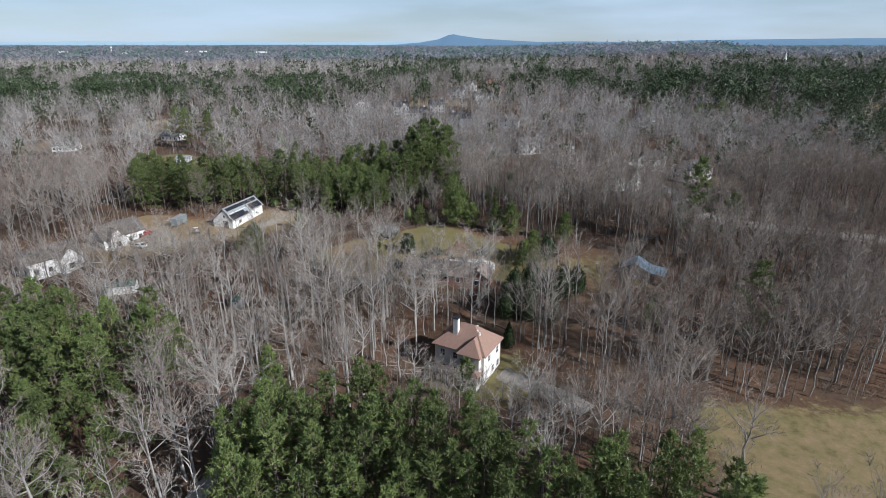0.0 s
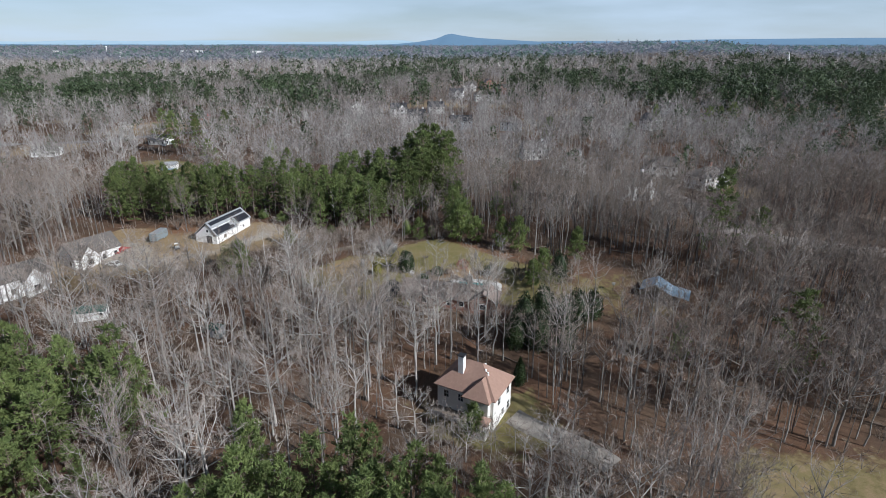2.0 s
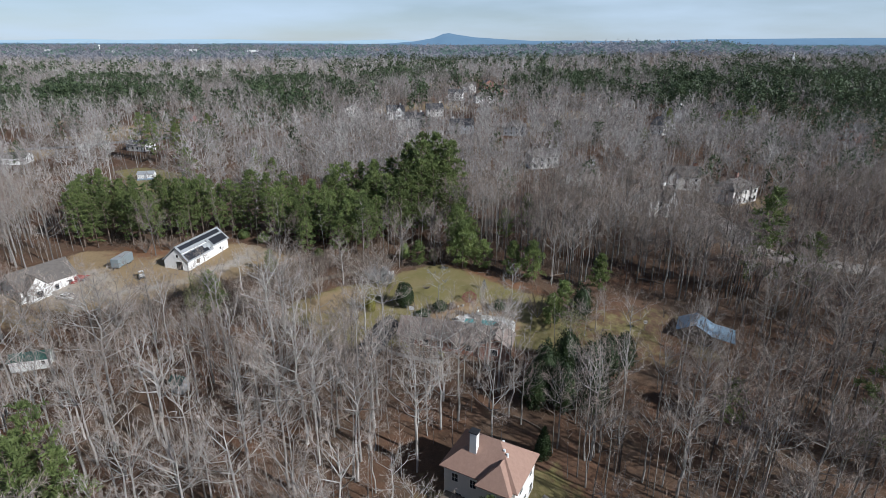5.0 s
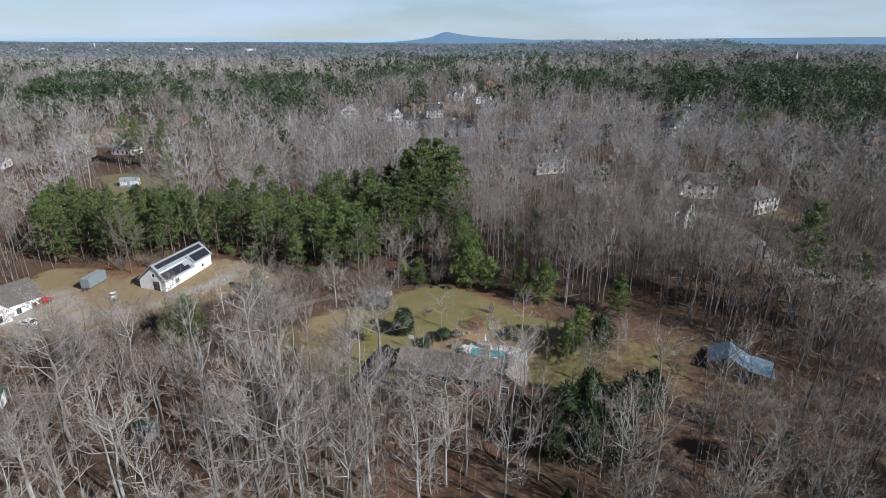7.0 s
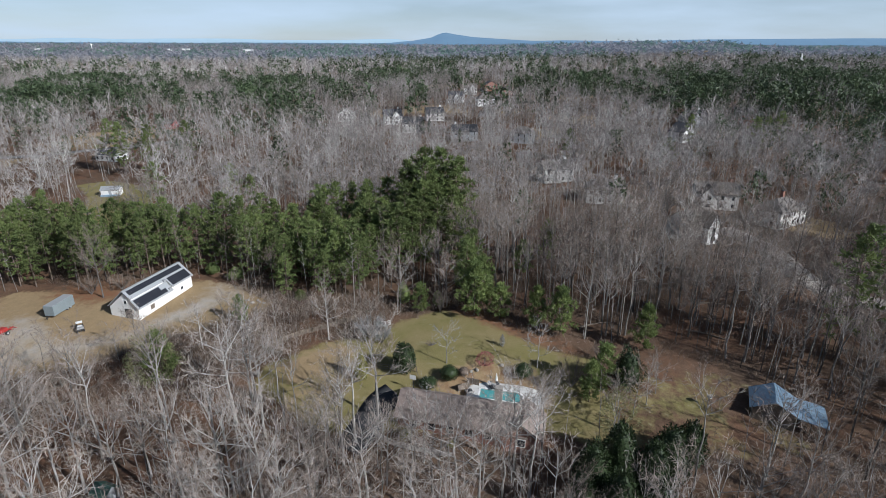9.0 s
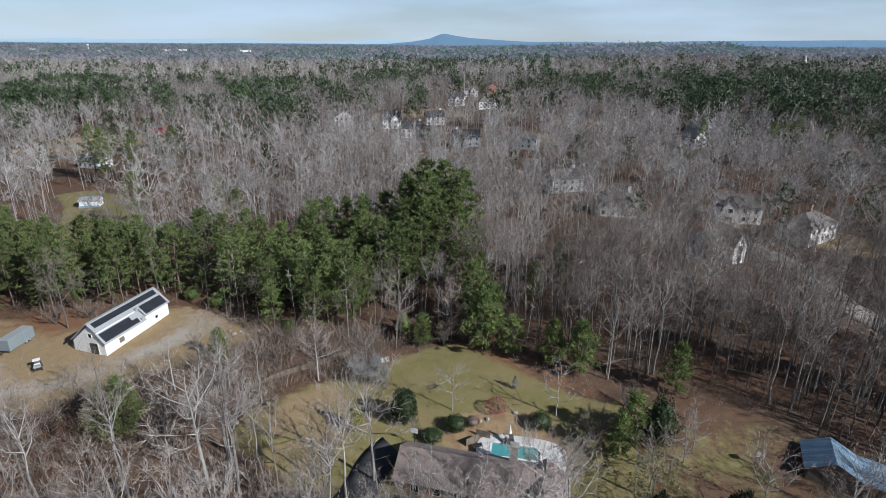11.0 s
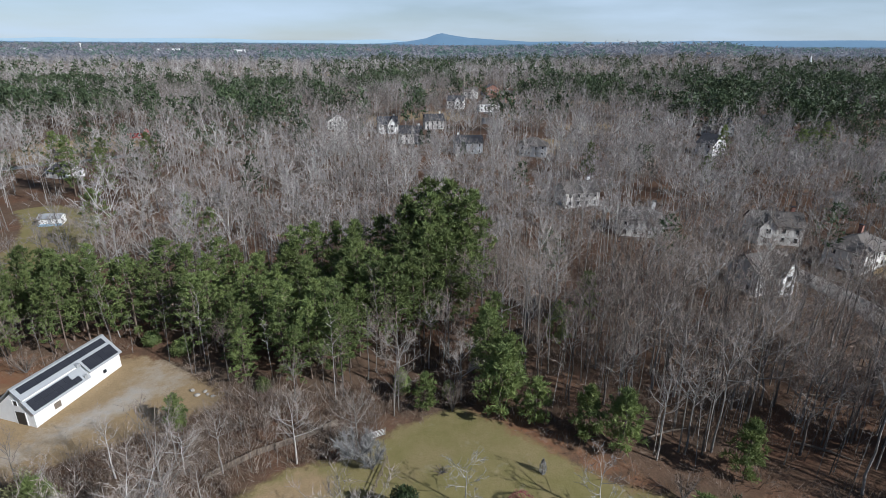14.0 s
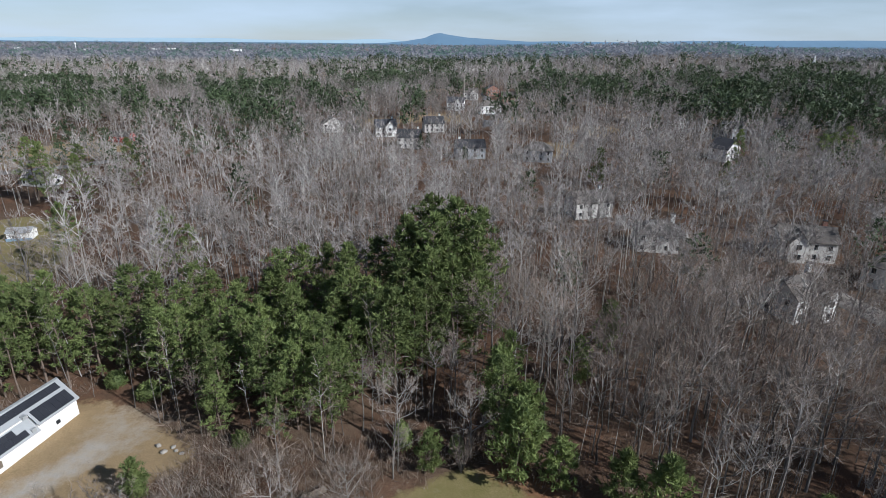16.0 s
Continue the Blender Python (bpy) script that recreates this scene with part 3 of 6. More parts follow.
def pine_share(x, y):
    """How likely a tree of the far woods is an evergreen."""
    fleck = np.clip((lattice(x, y, 17, 15) - 0.645) * 9, 0.012, 1)
    broad = np.clip((lattice(x, y, 70, 3) - 0.62) * 6, 0.0, 0.8)
    s = np.maximum(fleck * 0.75, broad * np.where((y > 460) & (np.abs(x) > 110), 0.9, 0.15))
    s = np.where(y > 650, np.clip((lattice(x, y * 0.6, 200, 13) * 0.35 + lattice(x, y, 60, 14) * 0.65 - 0.60) * 7, 0.04, 0.92), s)
    band = ((x > 190) & (x < 560) & (y > 450) & (y < 570)) | ((x > -430) & (x < -215) & (y > 420) & (y < 510))
    s = np.where(band, np.clip((lattice(x, y, 22, 16) - 0.2) * 4, 0.15, 0.97), s)
    dense = inside(x, y, [(150, 475), (560, 620), (560, 390), (215, 236), (170, 248), (200, 320), (205, 385), (160, 425)])
    s = np.where(dense, np.clip((lattice(x, y, 20, 17) - 0.28) * 5, 0.1, 0.95), s)
    calm = ((x > -60) | ((x > -112) & (y < 345))) & (x < 130) & (y < 430)
    return np.where(calm, 0.01, s)


def free_of(x, y, grow=0.0):
    ok = np.ones(np.shape(x), bool)
    for poly in CLEARINGS:
        ok &= ~inside(x, y, poly)
    ok &= near_line(x, y, NEIGHBOUR_ROAD) > 8
    ok &= near_line(x, y, DRIVE) > 3.2
    for hx, hy, r in HOUSES + GLADES:
        ok &= np.hypot(x - hx, y - hy) > r + grow
    return ok


def rows_of(x, y, r, lo, hi, tall):
    n = len(x)
    h = lo + (hi - lo) * r.rand(n)
    return np.stack([x, y, hills(x, y) - 0.1, r.rand(n) * 6.283, h / tall * (0.85 + 0.3 * r.rand(n)), h / tall], -1)


# building helpers
def part(name, bm, mat, parent, label=""):
    me = bpy.data.meshes.new(name)
    bm.to_mesh(me)
    bm.free()
    for m in mat if isinstance(mat, (list, tuple)) else [mat]:
        me.materials.append(m)
    ob = new(name, me)
    ob.parent = parent
    return tagged(ob, label) if label else ob


def thing(name, x, y, turn=0.0, z=None, label="", category="", group=""):
    ob = new(name)
    ob.empty_display_size = 0.2
    ob.matrix_world = pose(x, y, gz(x, y) if z is None else z, 0, 0, turn)
    return tagged(ob, label, category, group)


def block(bm, x0, x1, y0, y1, z0, z1, m=None):
    made = bmesh.ops.create_cube(bm, size=1)["verts"]
    move = Matrix.Translation(((x0 + x1) / 2, (y0 + y1) / 2, (z0 + z1) / 2)) @ Matrix.Diagonal((x1 - x0, y1 - y0, z1 - z0, 1))
    bmesh.ops.transform(bm, matrix=(m or Matrix()) @ move, verts=made)
    return made


def box(x0, x1, y0, y1, z0, z1, soft=0.0, m=None):
    bm = bmesh.new()
    block(bm, x0, x1, y0, y1, z0, z1, m)
    if soft:
        bmesh.ops.bevel(bm, geom=bm.edges[:], offset=soft, segments=2, affect="EDGES", profile=0.5)
    return bm


def faces(bm, pts, polys):
    v = [bm.verts.new(p) for p in pts]
    for p in polys:
        bm.faces.new([v[i] for i in p])
    bmesh.ops.recalc_face_normals(bm, faces=bm.faces[:])


def plate(corners, thick):
    """A slab whose top is the given corners, that many metres thick downwards."""
    bm = bmesh.new()
    n = len(corners)
    low = [(x, y, z - thick) for x, y, z in corners]
    faces(bm, list(corners) + low, [tuple(range(n)), tuple(range(2 * n - 1, n - 1, -1))] + [(i, i + n, (i + 1) % n + n, (i + 1) % n) for i in range(n)])
    return bm


def gable_shell(x0, x1, y0, y1, base, eave, ridge, along="x"):
    """Outer walls with their two gables; the ridge runs along x or y."""
    bm = bmesh.new()
    if along == "x":
        ym = (y0 + y1) / 2
        pts = [(x0, y0, base), (x1, y0, base), (x1, y1, base), (x0, y1, base), (x0, y0, eave), (x1, y0, eave), (x1, y1, eave), (x0, y1, eave), (x0, ym, ridge), (x1, ym, ridge)]
        polys = [(0, 1, 5, 4), (2, 3, 7, 6), (1, 2, 6, 9, 5), (3, 0, 4, 8, 7), (4, 5, 9, 8), (6, 7, 8, 9), (3, 2, 1, 0)]
    else:
        xm = (x0 + x1) / 2
        pts = [(x0, y0, base), (x1, y0, base), (x1, y1, base), (x0, y1, base), (x0, y0, eave), (x1, y0, eave), (x1, y1, eave), (x0, y1, eave), (xm, y0, ridge), (xm, y1, ridge)]
        polys = [(0, 1, 5, 8, 4), (1, 2, 6, 5), (2, 3, 7, 9, 6), (3, 0, 4, 7), (4, 8, 9, 7), (5, 6, 9, 8), (3, 2, 1, 0)]
    faces(bm, pts, polys)
    return bm


def gable_roof(x0, x1, y0, y1, eave, ridge, over=0.4, thick=0.18, along="x"):
    """Two slabs that meet at the ridge, with their overhang."""
    bm = bmesh.new()
    lift = 0.06
    if along == "x":
        ym, half = (y0 + y1) / 2, (y1 - y0) / 2
        drop = (ridge - eave) / half * over
        for s in (-1, 1):
            e = ym + s * (half + over)
            top = [(x0 - over, ym, ridge + lift + thick), (x1 + over, ym, ridge + lift + thick), (x1 + over, e, eave - drop + lift + thick), (x0 - over, e, eave - drop + lift + thick)]
            part_bm = plate(top, thick)
            me = bpy.data.meshes.new("tmp")
            part_bm.to_mesh(me)
            part_bm.free()
            bm.from_mesh(me)
            bpy.data.meshes.remove(me)
    else:
        xm, half = (x0 + x1) / 2, (x1 - x0) / 2
        drop = (ridge - eave) / half * over
        for s in (-1, 1):
            e = xm + s * (half + over)
            top = [(xm, y0 - over, ridge + lift + thick), (xm, y1 + over, ridge + lift + thick), (e, y1 + over, eave - drop + lift + thick), (e, y0 - over, eave - drop + lift + thick)]
            part_bm = plate(top, thick)
            me = bpy.data.meshes.new("tmp")
            part_bm.to_mesh(me)
            part_bm.free()
            bm.from_mesh(me)
            bpy.data.meshes.remove(me)
    return bm


def hip_roof(x0, x1, y0, y1, eave, ridge, over=0.5, thick=0.16):
    bm = bmesh.new()
    x0, x1, y0, y1 = x0 - over, x1 + over, y0 - over, y1 + over
    short = min(x1 - x0, y1 - y0) / 2
    if x1 - x0 >= y1 - y0:
        a, b = (x0 + short, (y0 + y1) / 2, ridge), (x1 - short - 0.01, (y0 + y1) / 2, ridge)
        polys = [(0, 1, 5, 4), (1, 2, 5), (2, 3, 4, 5), (3, 0, 4)]
    else:
        a, b = ((x0 + x1) / 2, y0 + short, ridge), ((x0 + x1) / 2, y1 - short - 0.01, ridge)
        polys = [(0, 1, 4), (1, 2, 5, 4), (2, 3, 5), (3, 0, 4, 5)]
    pts = [(x0, y0, eave), (x1, y0, eave), (x1, y1, eave), (x0, y1, eave), a, b]
    low = [(x, y, z - thick) for x, y, z in pts[:4]]
    faces(bm, pts + low, polys + [(6, 7, 1, 0), (7, 8, 2, 1), (8, 9, 3, 2), (9, 6, 0, 3), (9, 8, 7, 6)])
    return bm


def window_on(parent, cx, cy, cz, w, h, facing, frame_mat=None, glass=None, bars=False):
    """A framed window on a wall; facing: degrees of its outward way in the plan."""
    m = pose(cx, cy, cz, 0, 0, facing + 90)
    f = part("window", box(-w / 2 - 0.1, w / 2 + 0.1, -0.06, 0.05, -h / 2 - 0.1, h / 2 + 0.1, m=m), frame_mat or white_paint, parent)
    part("pane", box(-w / 2, w / 2, -0.075, 0.02, -h / 2, h / 2, m=m), glass or glass_dark, f)
    if bars:
        part("glazing_bar", box(-w / 2, w / 2, -0.095, -0.05, -0.025, 0.025, m=m), frame_mat or white_paint, f)
        part("glazing_bar", box(-0.025, 0.025, -0.09, -0.05, -h / 2, h / 2, m=m), frame_mat or white_paint, f)
    return f


def chimney_on(parent, x, y, w, d, z0, z1, mat):
    c = part("chimney", box(x - w / 2, x + w / 2, y - d / 2, y + d / 2, z0, z1), mat, parent)
    part("cap", box(x - w / 2 - 0.1, x + w / 2 + 0.1, y - d / 2 - 0.1, y + d / 2 + 0.1, z1, z1 + 0.18), black_metal, c)
    return c


def plain_house(x, y, turn, w, d, eave, ridge, wall, roof, label, along="x", hip=False, chimney=None, wing=None, name="house", z=None):
    """A dwelling: walls, roof, rows of windows, and maybe a wing with its own gable."""
    h = thing(name, x, y, turn, z, label, "house", "houses of the neighbourhood")
    x0, x1, y0, y1 = -w / 2, w / 2, -d / 2, d / 2
    shell = box(x0, x1, y0, y1, -0.6, eave) if hip else gable_shell(x0, x1, y0, y1, -0.6, eave, ridge, along)
    part("wall", shell, wall, h)
    part("roof", hip_roof(x0, x1, y0, y1, eave, ridge) if hip else gable_roof(x0, x1, y0, y1, eave, ridge, along=along), roof, h)
    floors = [1.5] + ([4.2] if eave > 4.6 else [])
    for zc in floors:
        n = max(2, int(w / 3))
        for k in range(n):
            wx = x0 + (k + 0.5) * w / n
            window_on(h, wx, y0, zc, 0.95, 1.35, -90)
        for k in range(2):
            wy = y0 + (k + 0.5) * d / 2
            window_on(h, x0, wy, zc, 0.95, 1.35, 180)
            window_on(h, x1, wy, zc, 0.95, 1.35, 0)
    if wing:
        wx, ww, out, we, wr = wing
        part("wing_wall", gable_shell(wx - ww / 2, wx + ww / 2, y0 - out, 0, -0.6, we, wr, "y"), wall, h)
        part("wing_roof", gable_roof(wx - ww / 2, wx + ww / 2, y0 - out, 0, we, wr, along="y"), roof, h)
        window_on(h, wx, y0 - out, 1.6, 1.6, 1.5, -90)
        if we > 4.6:
            window_on(h, wx, y0 - out, 4.4, 1.3, 1.4, -90)
    if chimney:
        chimney_on(h, chimney[0], chimney[1], 1.0, 0.9, 0.0, chimney[2], chimney[3])
    HOUSES.append((x, y, max(w, d) * 0.5 + 2.2))
    return h


# the tan-roofed house
def tan_house():
    h = thing("house", 5.4, 103.4, -29, -3.3, "two-storey cream house with a tan shingled hip roof", "house")
    x0, x1, y0, y1 = -5.9, 5.6, -4.0, 4.4
    part("wall", box(x0, x1, y0, y1, -0.8, 6.9), wall_cream, h)
    part("roof", hip_roof(x0, x1, y0, y1, 6.95, 11.0, 0.55), shingle_tan, h, "tan shingled hip roof")
    part("wing_roof", hip_roof(0.4, 5.0, -5.2, 0.5, 6.85, 9.6, 0.45), shingle_tan, h)
    part("wing_wall", box(0.4, 5.0, -5.2, -4.0, -0.8, 6.8), wall_cream, h)
    ch = part("chimney", box(-2.6, -1.5, -2.1, -1.1, 5, 12.6), white_paint, h, "tall white chimney with a black cap")
    part("cap", box(-2.75, -1.35, -2.25, -0.95, 12.6, 12.8), black_metal, ch)
    for px, py, pz in ((1.6, 1.0, 10.1), (2.4, -0.6, 10.0), (3.0, -0.9, 9.7)):
        bm = bmesh.new()
        bmesh.ops.create_cone(bm, cap_ends=True, segments=10, radius1=0.22, radius2=0.2, depth=0.8, matrix=Matrix.Translation((px, py, pz)))
        part("roof_vent", bm, white_paint, h)
    bay = part("bay", box(3.6, 5.4, -6.9, -5.2, -0.8, 3.4), wall_cream, h)
    part("bay_roof", hip_roof(3.6, 5.4, -6.9, -5.0, 3.4, 4.3, 0.3), shingle_tan, bay)
    for wx, wy, wz, f in ((4.5, -6.9, 2.2, -90), (5.4, -6.0, 2.2, 0), (5.6, -1.5, 5.2, 0), (5.6, 2.6, 5.2, 0), (5.6, 0.4, 1.8, 0), (5.6, 3.0, 1.8, 0), (2.6, -5.2, 5.2, -90), (-1.0, -4.0, 5.2, -90), (-4.0, -4.0, 5.2, -90), (-3.4, -4.0, 1.7, -90), (-0.8, -4.0, 1.7, -90), (1.6, -5.2, 1.7, -90), (-5.9, 0, 5.2, 180), (-5.9, 0, 1.8, 180)):
        window_on(h, wx, wy, wz, 0.95, 1.4, f, bars=True)
    deck = part("deck", box(-5.6, 0.3, -7.2, -4.05, 1.9, 2.1), wood_grey, h, "grey wooden deck on posts")
    for k in range(5):
        part("post", box(-5.6 + k * 1.45, -5.46 + k * 1.45, -7.2, -7.06, -0.8, 3.1), white_paint, deck)
    part("rail", box(-5.6, 0.3, -7.16, -7.1, 2.98, 3.06), white_paint, deck)
    for k in range(28):
        part("baluster", box(-5.5 + k * 0.21, -5.46 + k * 0.21, -7.15, -7.11, 2.1, 2.98), white_paint, deck)
    HOUSES.append((5.4, 103.4, 7.5))


tan_house()


# the white barn
def white_barn():
    b = thing("barn", -69.9, 181.7, -15.5, 6.25, "long white barn with dark panels on its grey metal roof", "barn")
    half, length, eave, ridge = 3.2, 8.65, 3.0, 5.75
    bm = bmesh.new()
    pts = []
    for y in (-length, length):
        pts += [(-half - 1.1, y, -0.6), (half, y, -0.6), (half, y, eave - 0.5), (0, y, ridge), (-half - 1.1, y, eave - 0.9)]
    faces(bm, pts, [(0, 1, 2, 3, 4), (9, 8, 7, 6, 5), (0, 4, 9, 5), (1, 6, 7, 2), (2, 7, 8, 3), (3, 8, 9, 4), (5, 6, 1, 0)])
    part("wall", bm, white_paint, b, "white board wall")
    slope = (ridge - eave) / half
    on = lambda x, lift=0.0: ridge - slope * abs(x) + 0.62 + lift
    ov = 0.35
    right = part("roof", plate([(0, -length - ov, on(0)), (1.9, -length - ov, on(1.9)), (1.9, length + ov, on(1.9)), (0, length + ov, on(0))], 0.16), grey_metal, b, "grey metal roof slope")
    back = part("roof", plate([(1.9, 1.9, on(1.9)), (half + 0.4, 1.9, on(half + 0.4)), (half + 0.4, length + ov, on(half + 0.4)), (1.9, length + ov, on(1.9))], 0.16), grey_metal, b)
    lower = part("roof", plate([(1.8, -length - ov, on(1.8, -0.42)), (half + 0.5, -length - ov, on(half + 0.5, -0.75)), (half + 0.5, 1.9, on(half + 0.5, -0.75)), (1.8, 1.9, on(1.8, -0.42))], 0.12), grey_metal, b)
    part("upper_wall", box(half - 0.3, half + 0.01, 1.95, length, eave - 0.6, eave + 0.3), white_paint, b)
    part("clerestory", box(1.74, 1.88, -length - 0.1, 1.9, on(1.8, -0.55), on(1.8, -0.14)), white_paint, b, "white strip wall under the upper roof")
    left = part("roof", plate([(0, -length - ov, on(0)), (0, length + ov, on(0)), (-half - 1.4, length + ov, on(half + 1.4)), (-half - 1.4, -length - ov, on(half + 1.4))], 0.16), grey_metal, b)
    part("ridge_cap", plate([(-0.25, -length - ov - 0.02, on(0.25, 0.2)), (0.25, -length - ov - 0.02, on(0.25, 0.2)), (0.25, length + ov + 0.02, on(0.25, 0.2)), (-0.25, length + ov + 0.02, on(0.25, 0.2))], 0.12), grey_metal, b)
    # dark panels in long runs
    runs = [(right, 0.4, 1.3, -8.3, 8.2, 0, 0), (lower, 2.1, 2.78, -8.5, -0.9, -0.47, -0.585), (lower, 2.81, 3.5, -8.5, 0.4, -0.59, -0.71), (back, 1.75, 3.4, 2.3, 8.4, 0, 0)]
    for onto, x0, x1, y0, y1, d0, d1 in runs:
        n = max(1, round((y1 - y0) / 1.05))
        for k in range(n):
            a, c = y0 + (y1 - y0) * k / n + 0.012, y0 + (y1 - y0) * (k + 1) / n - 0.012
            part("panel", plate([(x0, a, on(x0, 0.08 + d0)), (x1, a, on(x1, 0.08 + d1)), (x1, c, on(x1, 0.08 + d1)), (x0, c, on(x0, 0.08 + d0))], 0.05), solar, onto)
    part("roof_box", box(1.55, 2.3, 0.9, 1.6, on(1.9, -0.2), on(1.9, 0.35)), grey_metal, b)
    part("roof_box", box(3.1, 3.6, 0.8, 1.4, on(3.4, -1.0), on(3.4, -0.2)), grey_metal, b)
    # gable end: doorway, loft door and window
    # no opening here: a black slab imitates the unlit inside of the barn
    part("doorway", box(-0.4, 1.5, -length - 0.05, -length + 0.03, -0.3, 2.1), black_metal, b, "black slab for the dark inside of a doorway")
    for xx in (-0.56, 1.5):
        part("door_trim", box(xx, xx + 0.16, -length - 0.08, -length, -0.3, 2.2), white_paint, b)
    part("loft_door", box(-0.95, -0.4, -length - 0.07, -length, 3.1, 4.2), white_paint, b)
    window_on(b, 0.15, -length, 3.7, 0.6, 0.8, -90)
    window_on(b, half, 5.0, 1.5, 0.7, 0.7, 0)
    part("side_door", box(half - 0.02, half + 0.06, -5.2, -4.0, 0.6, 1.7), wood_grey, b, "brown sliding side door")
    HOUSES.append((-70.2, 181, 3))
    return b


white_barn()


# the ranch house by the pool
def ranch_house():
    h = thing("house", 0.6, 143.2, -15, 1.2, "low ranch house with a long grey-brown shingled roof", "house")
    part("wall", gable_shell(-11.0, 10.5, -4.0, 3.6, -0.8, 2.7, 5.1, "x"), brick, h, "brick wall")
    part("roof", gable_roof(-11.0, 10.5, -4.0, 3.6, 2.7, 5.1, 0.6), shingle_brown, h)
    part("east_wing_wall", gable_shell(7.0, 13.2, -4.5, 2.0, -0.8, 2.7, 4.3, "y"), brick, h)
    part("east_wing_roof", gable_roof(7.0, 13.2, -4.5, 2.0, 2.8, 5.0, 0.5, along="y"), shingle_brown, h)
    c = part("chimney", box(4.6, 5.8, 2.6, 3.6, 0, 6.0), rock_grey, h, "stone chimney")
    part("cap", box(4.5, 5.9, 2.5, 3.7, 6.0, 6.2), rock_grey, c)
    for k in range(5):
        window_on(h, -8.2 + k * 3.2, -4.0, 1.4, 1.1, 1.3, -90)
        window_on(h, -4.8 + k * 2.5, 3.6, 1.4, 1.1, 1.3, 90)
    window_on(h, 10, -4.5, 1.4, 1.4, 1.3, -90)
    HOUSES.append((0.5, 141.4, 9))


ranch_house()


def blue_shed():
    s = thing("shed", 54.8, 144.7, -27, 1.6, "open shed with a bluish, sky-tinted metal roof on wooden posts", "shed")
    part("wall", gable_shell(-3.2, 3.2, -3.0, 3.0, -0.5, 2.5, 4.3, "y"), wood_grey, s, "weathered board wall")
    r = part("roof", gable_roof(-3.4, 3.4, -3.0, 3.0, 2.5, 4.3, 0.35, 0.1, along="y"), sky_tinted_metal, s)
    for k in range(16):
        for sx in (-1, 1):
            y = -3.3 + k * 0.44
            part("seam", plate([(sx * 0.05, y, 4.49), (sx * 0.05, y + 0.04, 4.49), (sx * 3.74, y + 0.04, 2.49), (sx * 3.74, y, 2.49)], 0.05), sky_tinted_metal, r)
    part("lean_to_roof", plate([(3.4, -3.4, 2.5), (8.2, -3.4, 1.9), (8.2, 3.4, 1.9), (3.4, 3.4, 2.5)], 0.1), sky_tinted_metal, s, "low lean-to roof")
    for px in (5.6, 8.0):
        for py in (-3.2, 3.2):
            part("post", box(px - 0.08, px + 0.08, py - 0.08, py + 0.08, -0.5, 1.95), wood_grey, s)
    HOUSES.append((58, 144, 6))


blue_shed()

# houses of the neighbourhood: x, y, turn, width, depth, eave, ridge
plain_house(73.8, 222.5, 20, 12, 9, 5.6, 9.0, white_paint, shingle_grey, "white two-storey house with steep gables and grey roof", wing=(1.5, 4.2, 2.2, 5.6, 9.2), chimney=(4.5, 2.0, 10.2, white_paint))
plain_house(96, 255, -15, 14, 9, 5.6, 8.8, wall_cream, shingle_grey, "cream two-storey house with a grey-brown roof", wing=(-3, 4.5, 1.8, 5.6, 8.4), chimney=(5, 2, 10, brick))
plain_house(108, 236, 30, 15, 10, 5.4, 8.6, wall_cream, shingle_grey, "tan two-storey house with a brown hip roof", hip=True, chimney=(4, 2, 9.8, brick))
plain_house(58, 262, -10, 13, 9, 5.4, 8.6, wall_cream, shingle_grey, "cream house with brown hip roof and chimney", hip=True, chimney=(4, 2, 9.8, white_paint))
plain_house(46, 292, 12, 13, 9, 5.4, 8.4, wall_cream, shingle_grey, "beige two-storey house among bare trees", chimney=(4.5, 1.5, 9.6, white_paint))
plain_house(134, 374, 35, 12, 9, 5.4, 9.6, white_paint, shingle_dark, "white gabled house with a dark roof", along="y")
plain_house(197, 424, -20, 17, 11, 6.0, 10.5, brick, shingle_dark, "large brick house with steep dark roof", wing=(3, 6, 2, 6.0, 10))
plain_house(160, 420, 15, 14, 10, 5.6, 9.6, wall_grey, shingle_dark, "grey house with dark gabled roof", wing=(-3, 5, 2, 5.6, 9), chimney=(5, 2, 11, white_paint))
plain_house(38, 540, 10, 16, 10, 5.8, 9.5, white_paint, shingle_grey, "pale two-storey house with grey hip roof", hip=True)
plain_house(14, 560, -10, 13, 10, 5.8, 9.5, white_paint, shingle_dark, "white house with dark gabled roof", wing=(2, 5, 2, 5.8, 9))
plain_house(60, 600, 20, 13, 10, 5.8, 9.5, brick, shingle_grey, "brick house with grey gabled roof", wing=(-2, 5, 2, 5.8, 9))
plain_house(30, 625, 0, 13, 10, 5.8, 9.5, wall_cream, shingle_grey, "cream house with brown gabled roof", wing=(2, 5, 2, 5.8, 9))
plain_house(52, 655, 15, 13, 10, 5.8, 9.5, brick, shingle_dark, "brick house with dark gabled roof", along="y")
plain_house(-33, 440, 10, 12, 9, 5.6, 9.4, white_paint, shingle_dark, "white house with steep dark gables", wing=(2, 5, 2, 5.6, 9), chimney=(4, 2, 10.6, white_paint))
plain_house(-18, 405, -5, 12, 9, 5.6, 9.2, wall_cream, shingle_dark, "cream house with dark roof and two chimneys", chimney=(4.5, 1, 10.4, white_paint))
plain_house(-66, 452, 20, 12, 9, 5.4, 9.0, wall_cream, shingle_grey, "tan gabled house in the woods", along="y")
plain_house(12, 380, 5, 14, 9, 5.4, 8.6, wall_grey, shingle_dark, "grey house with dark roof and white chimneys", chimney=(-5, 1, 10, white_paint))
plain_house(44, 372, -15, 13, 9, 5.4, 8.8, wall_grey, shingle_grey, "grey house with a green-grey roof", hip=True)
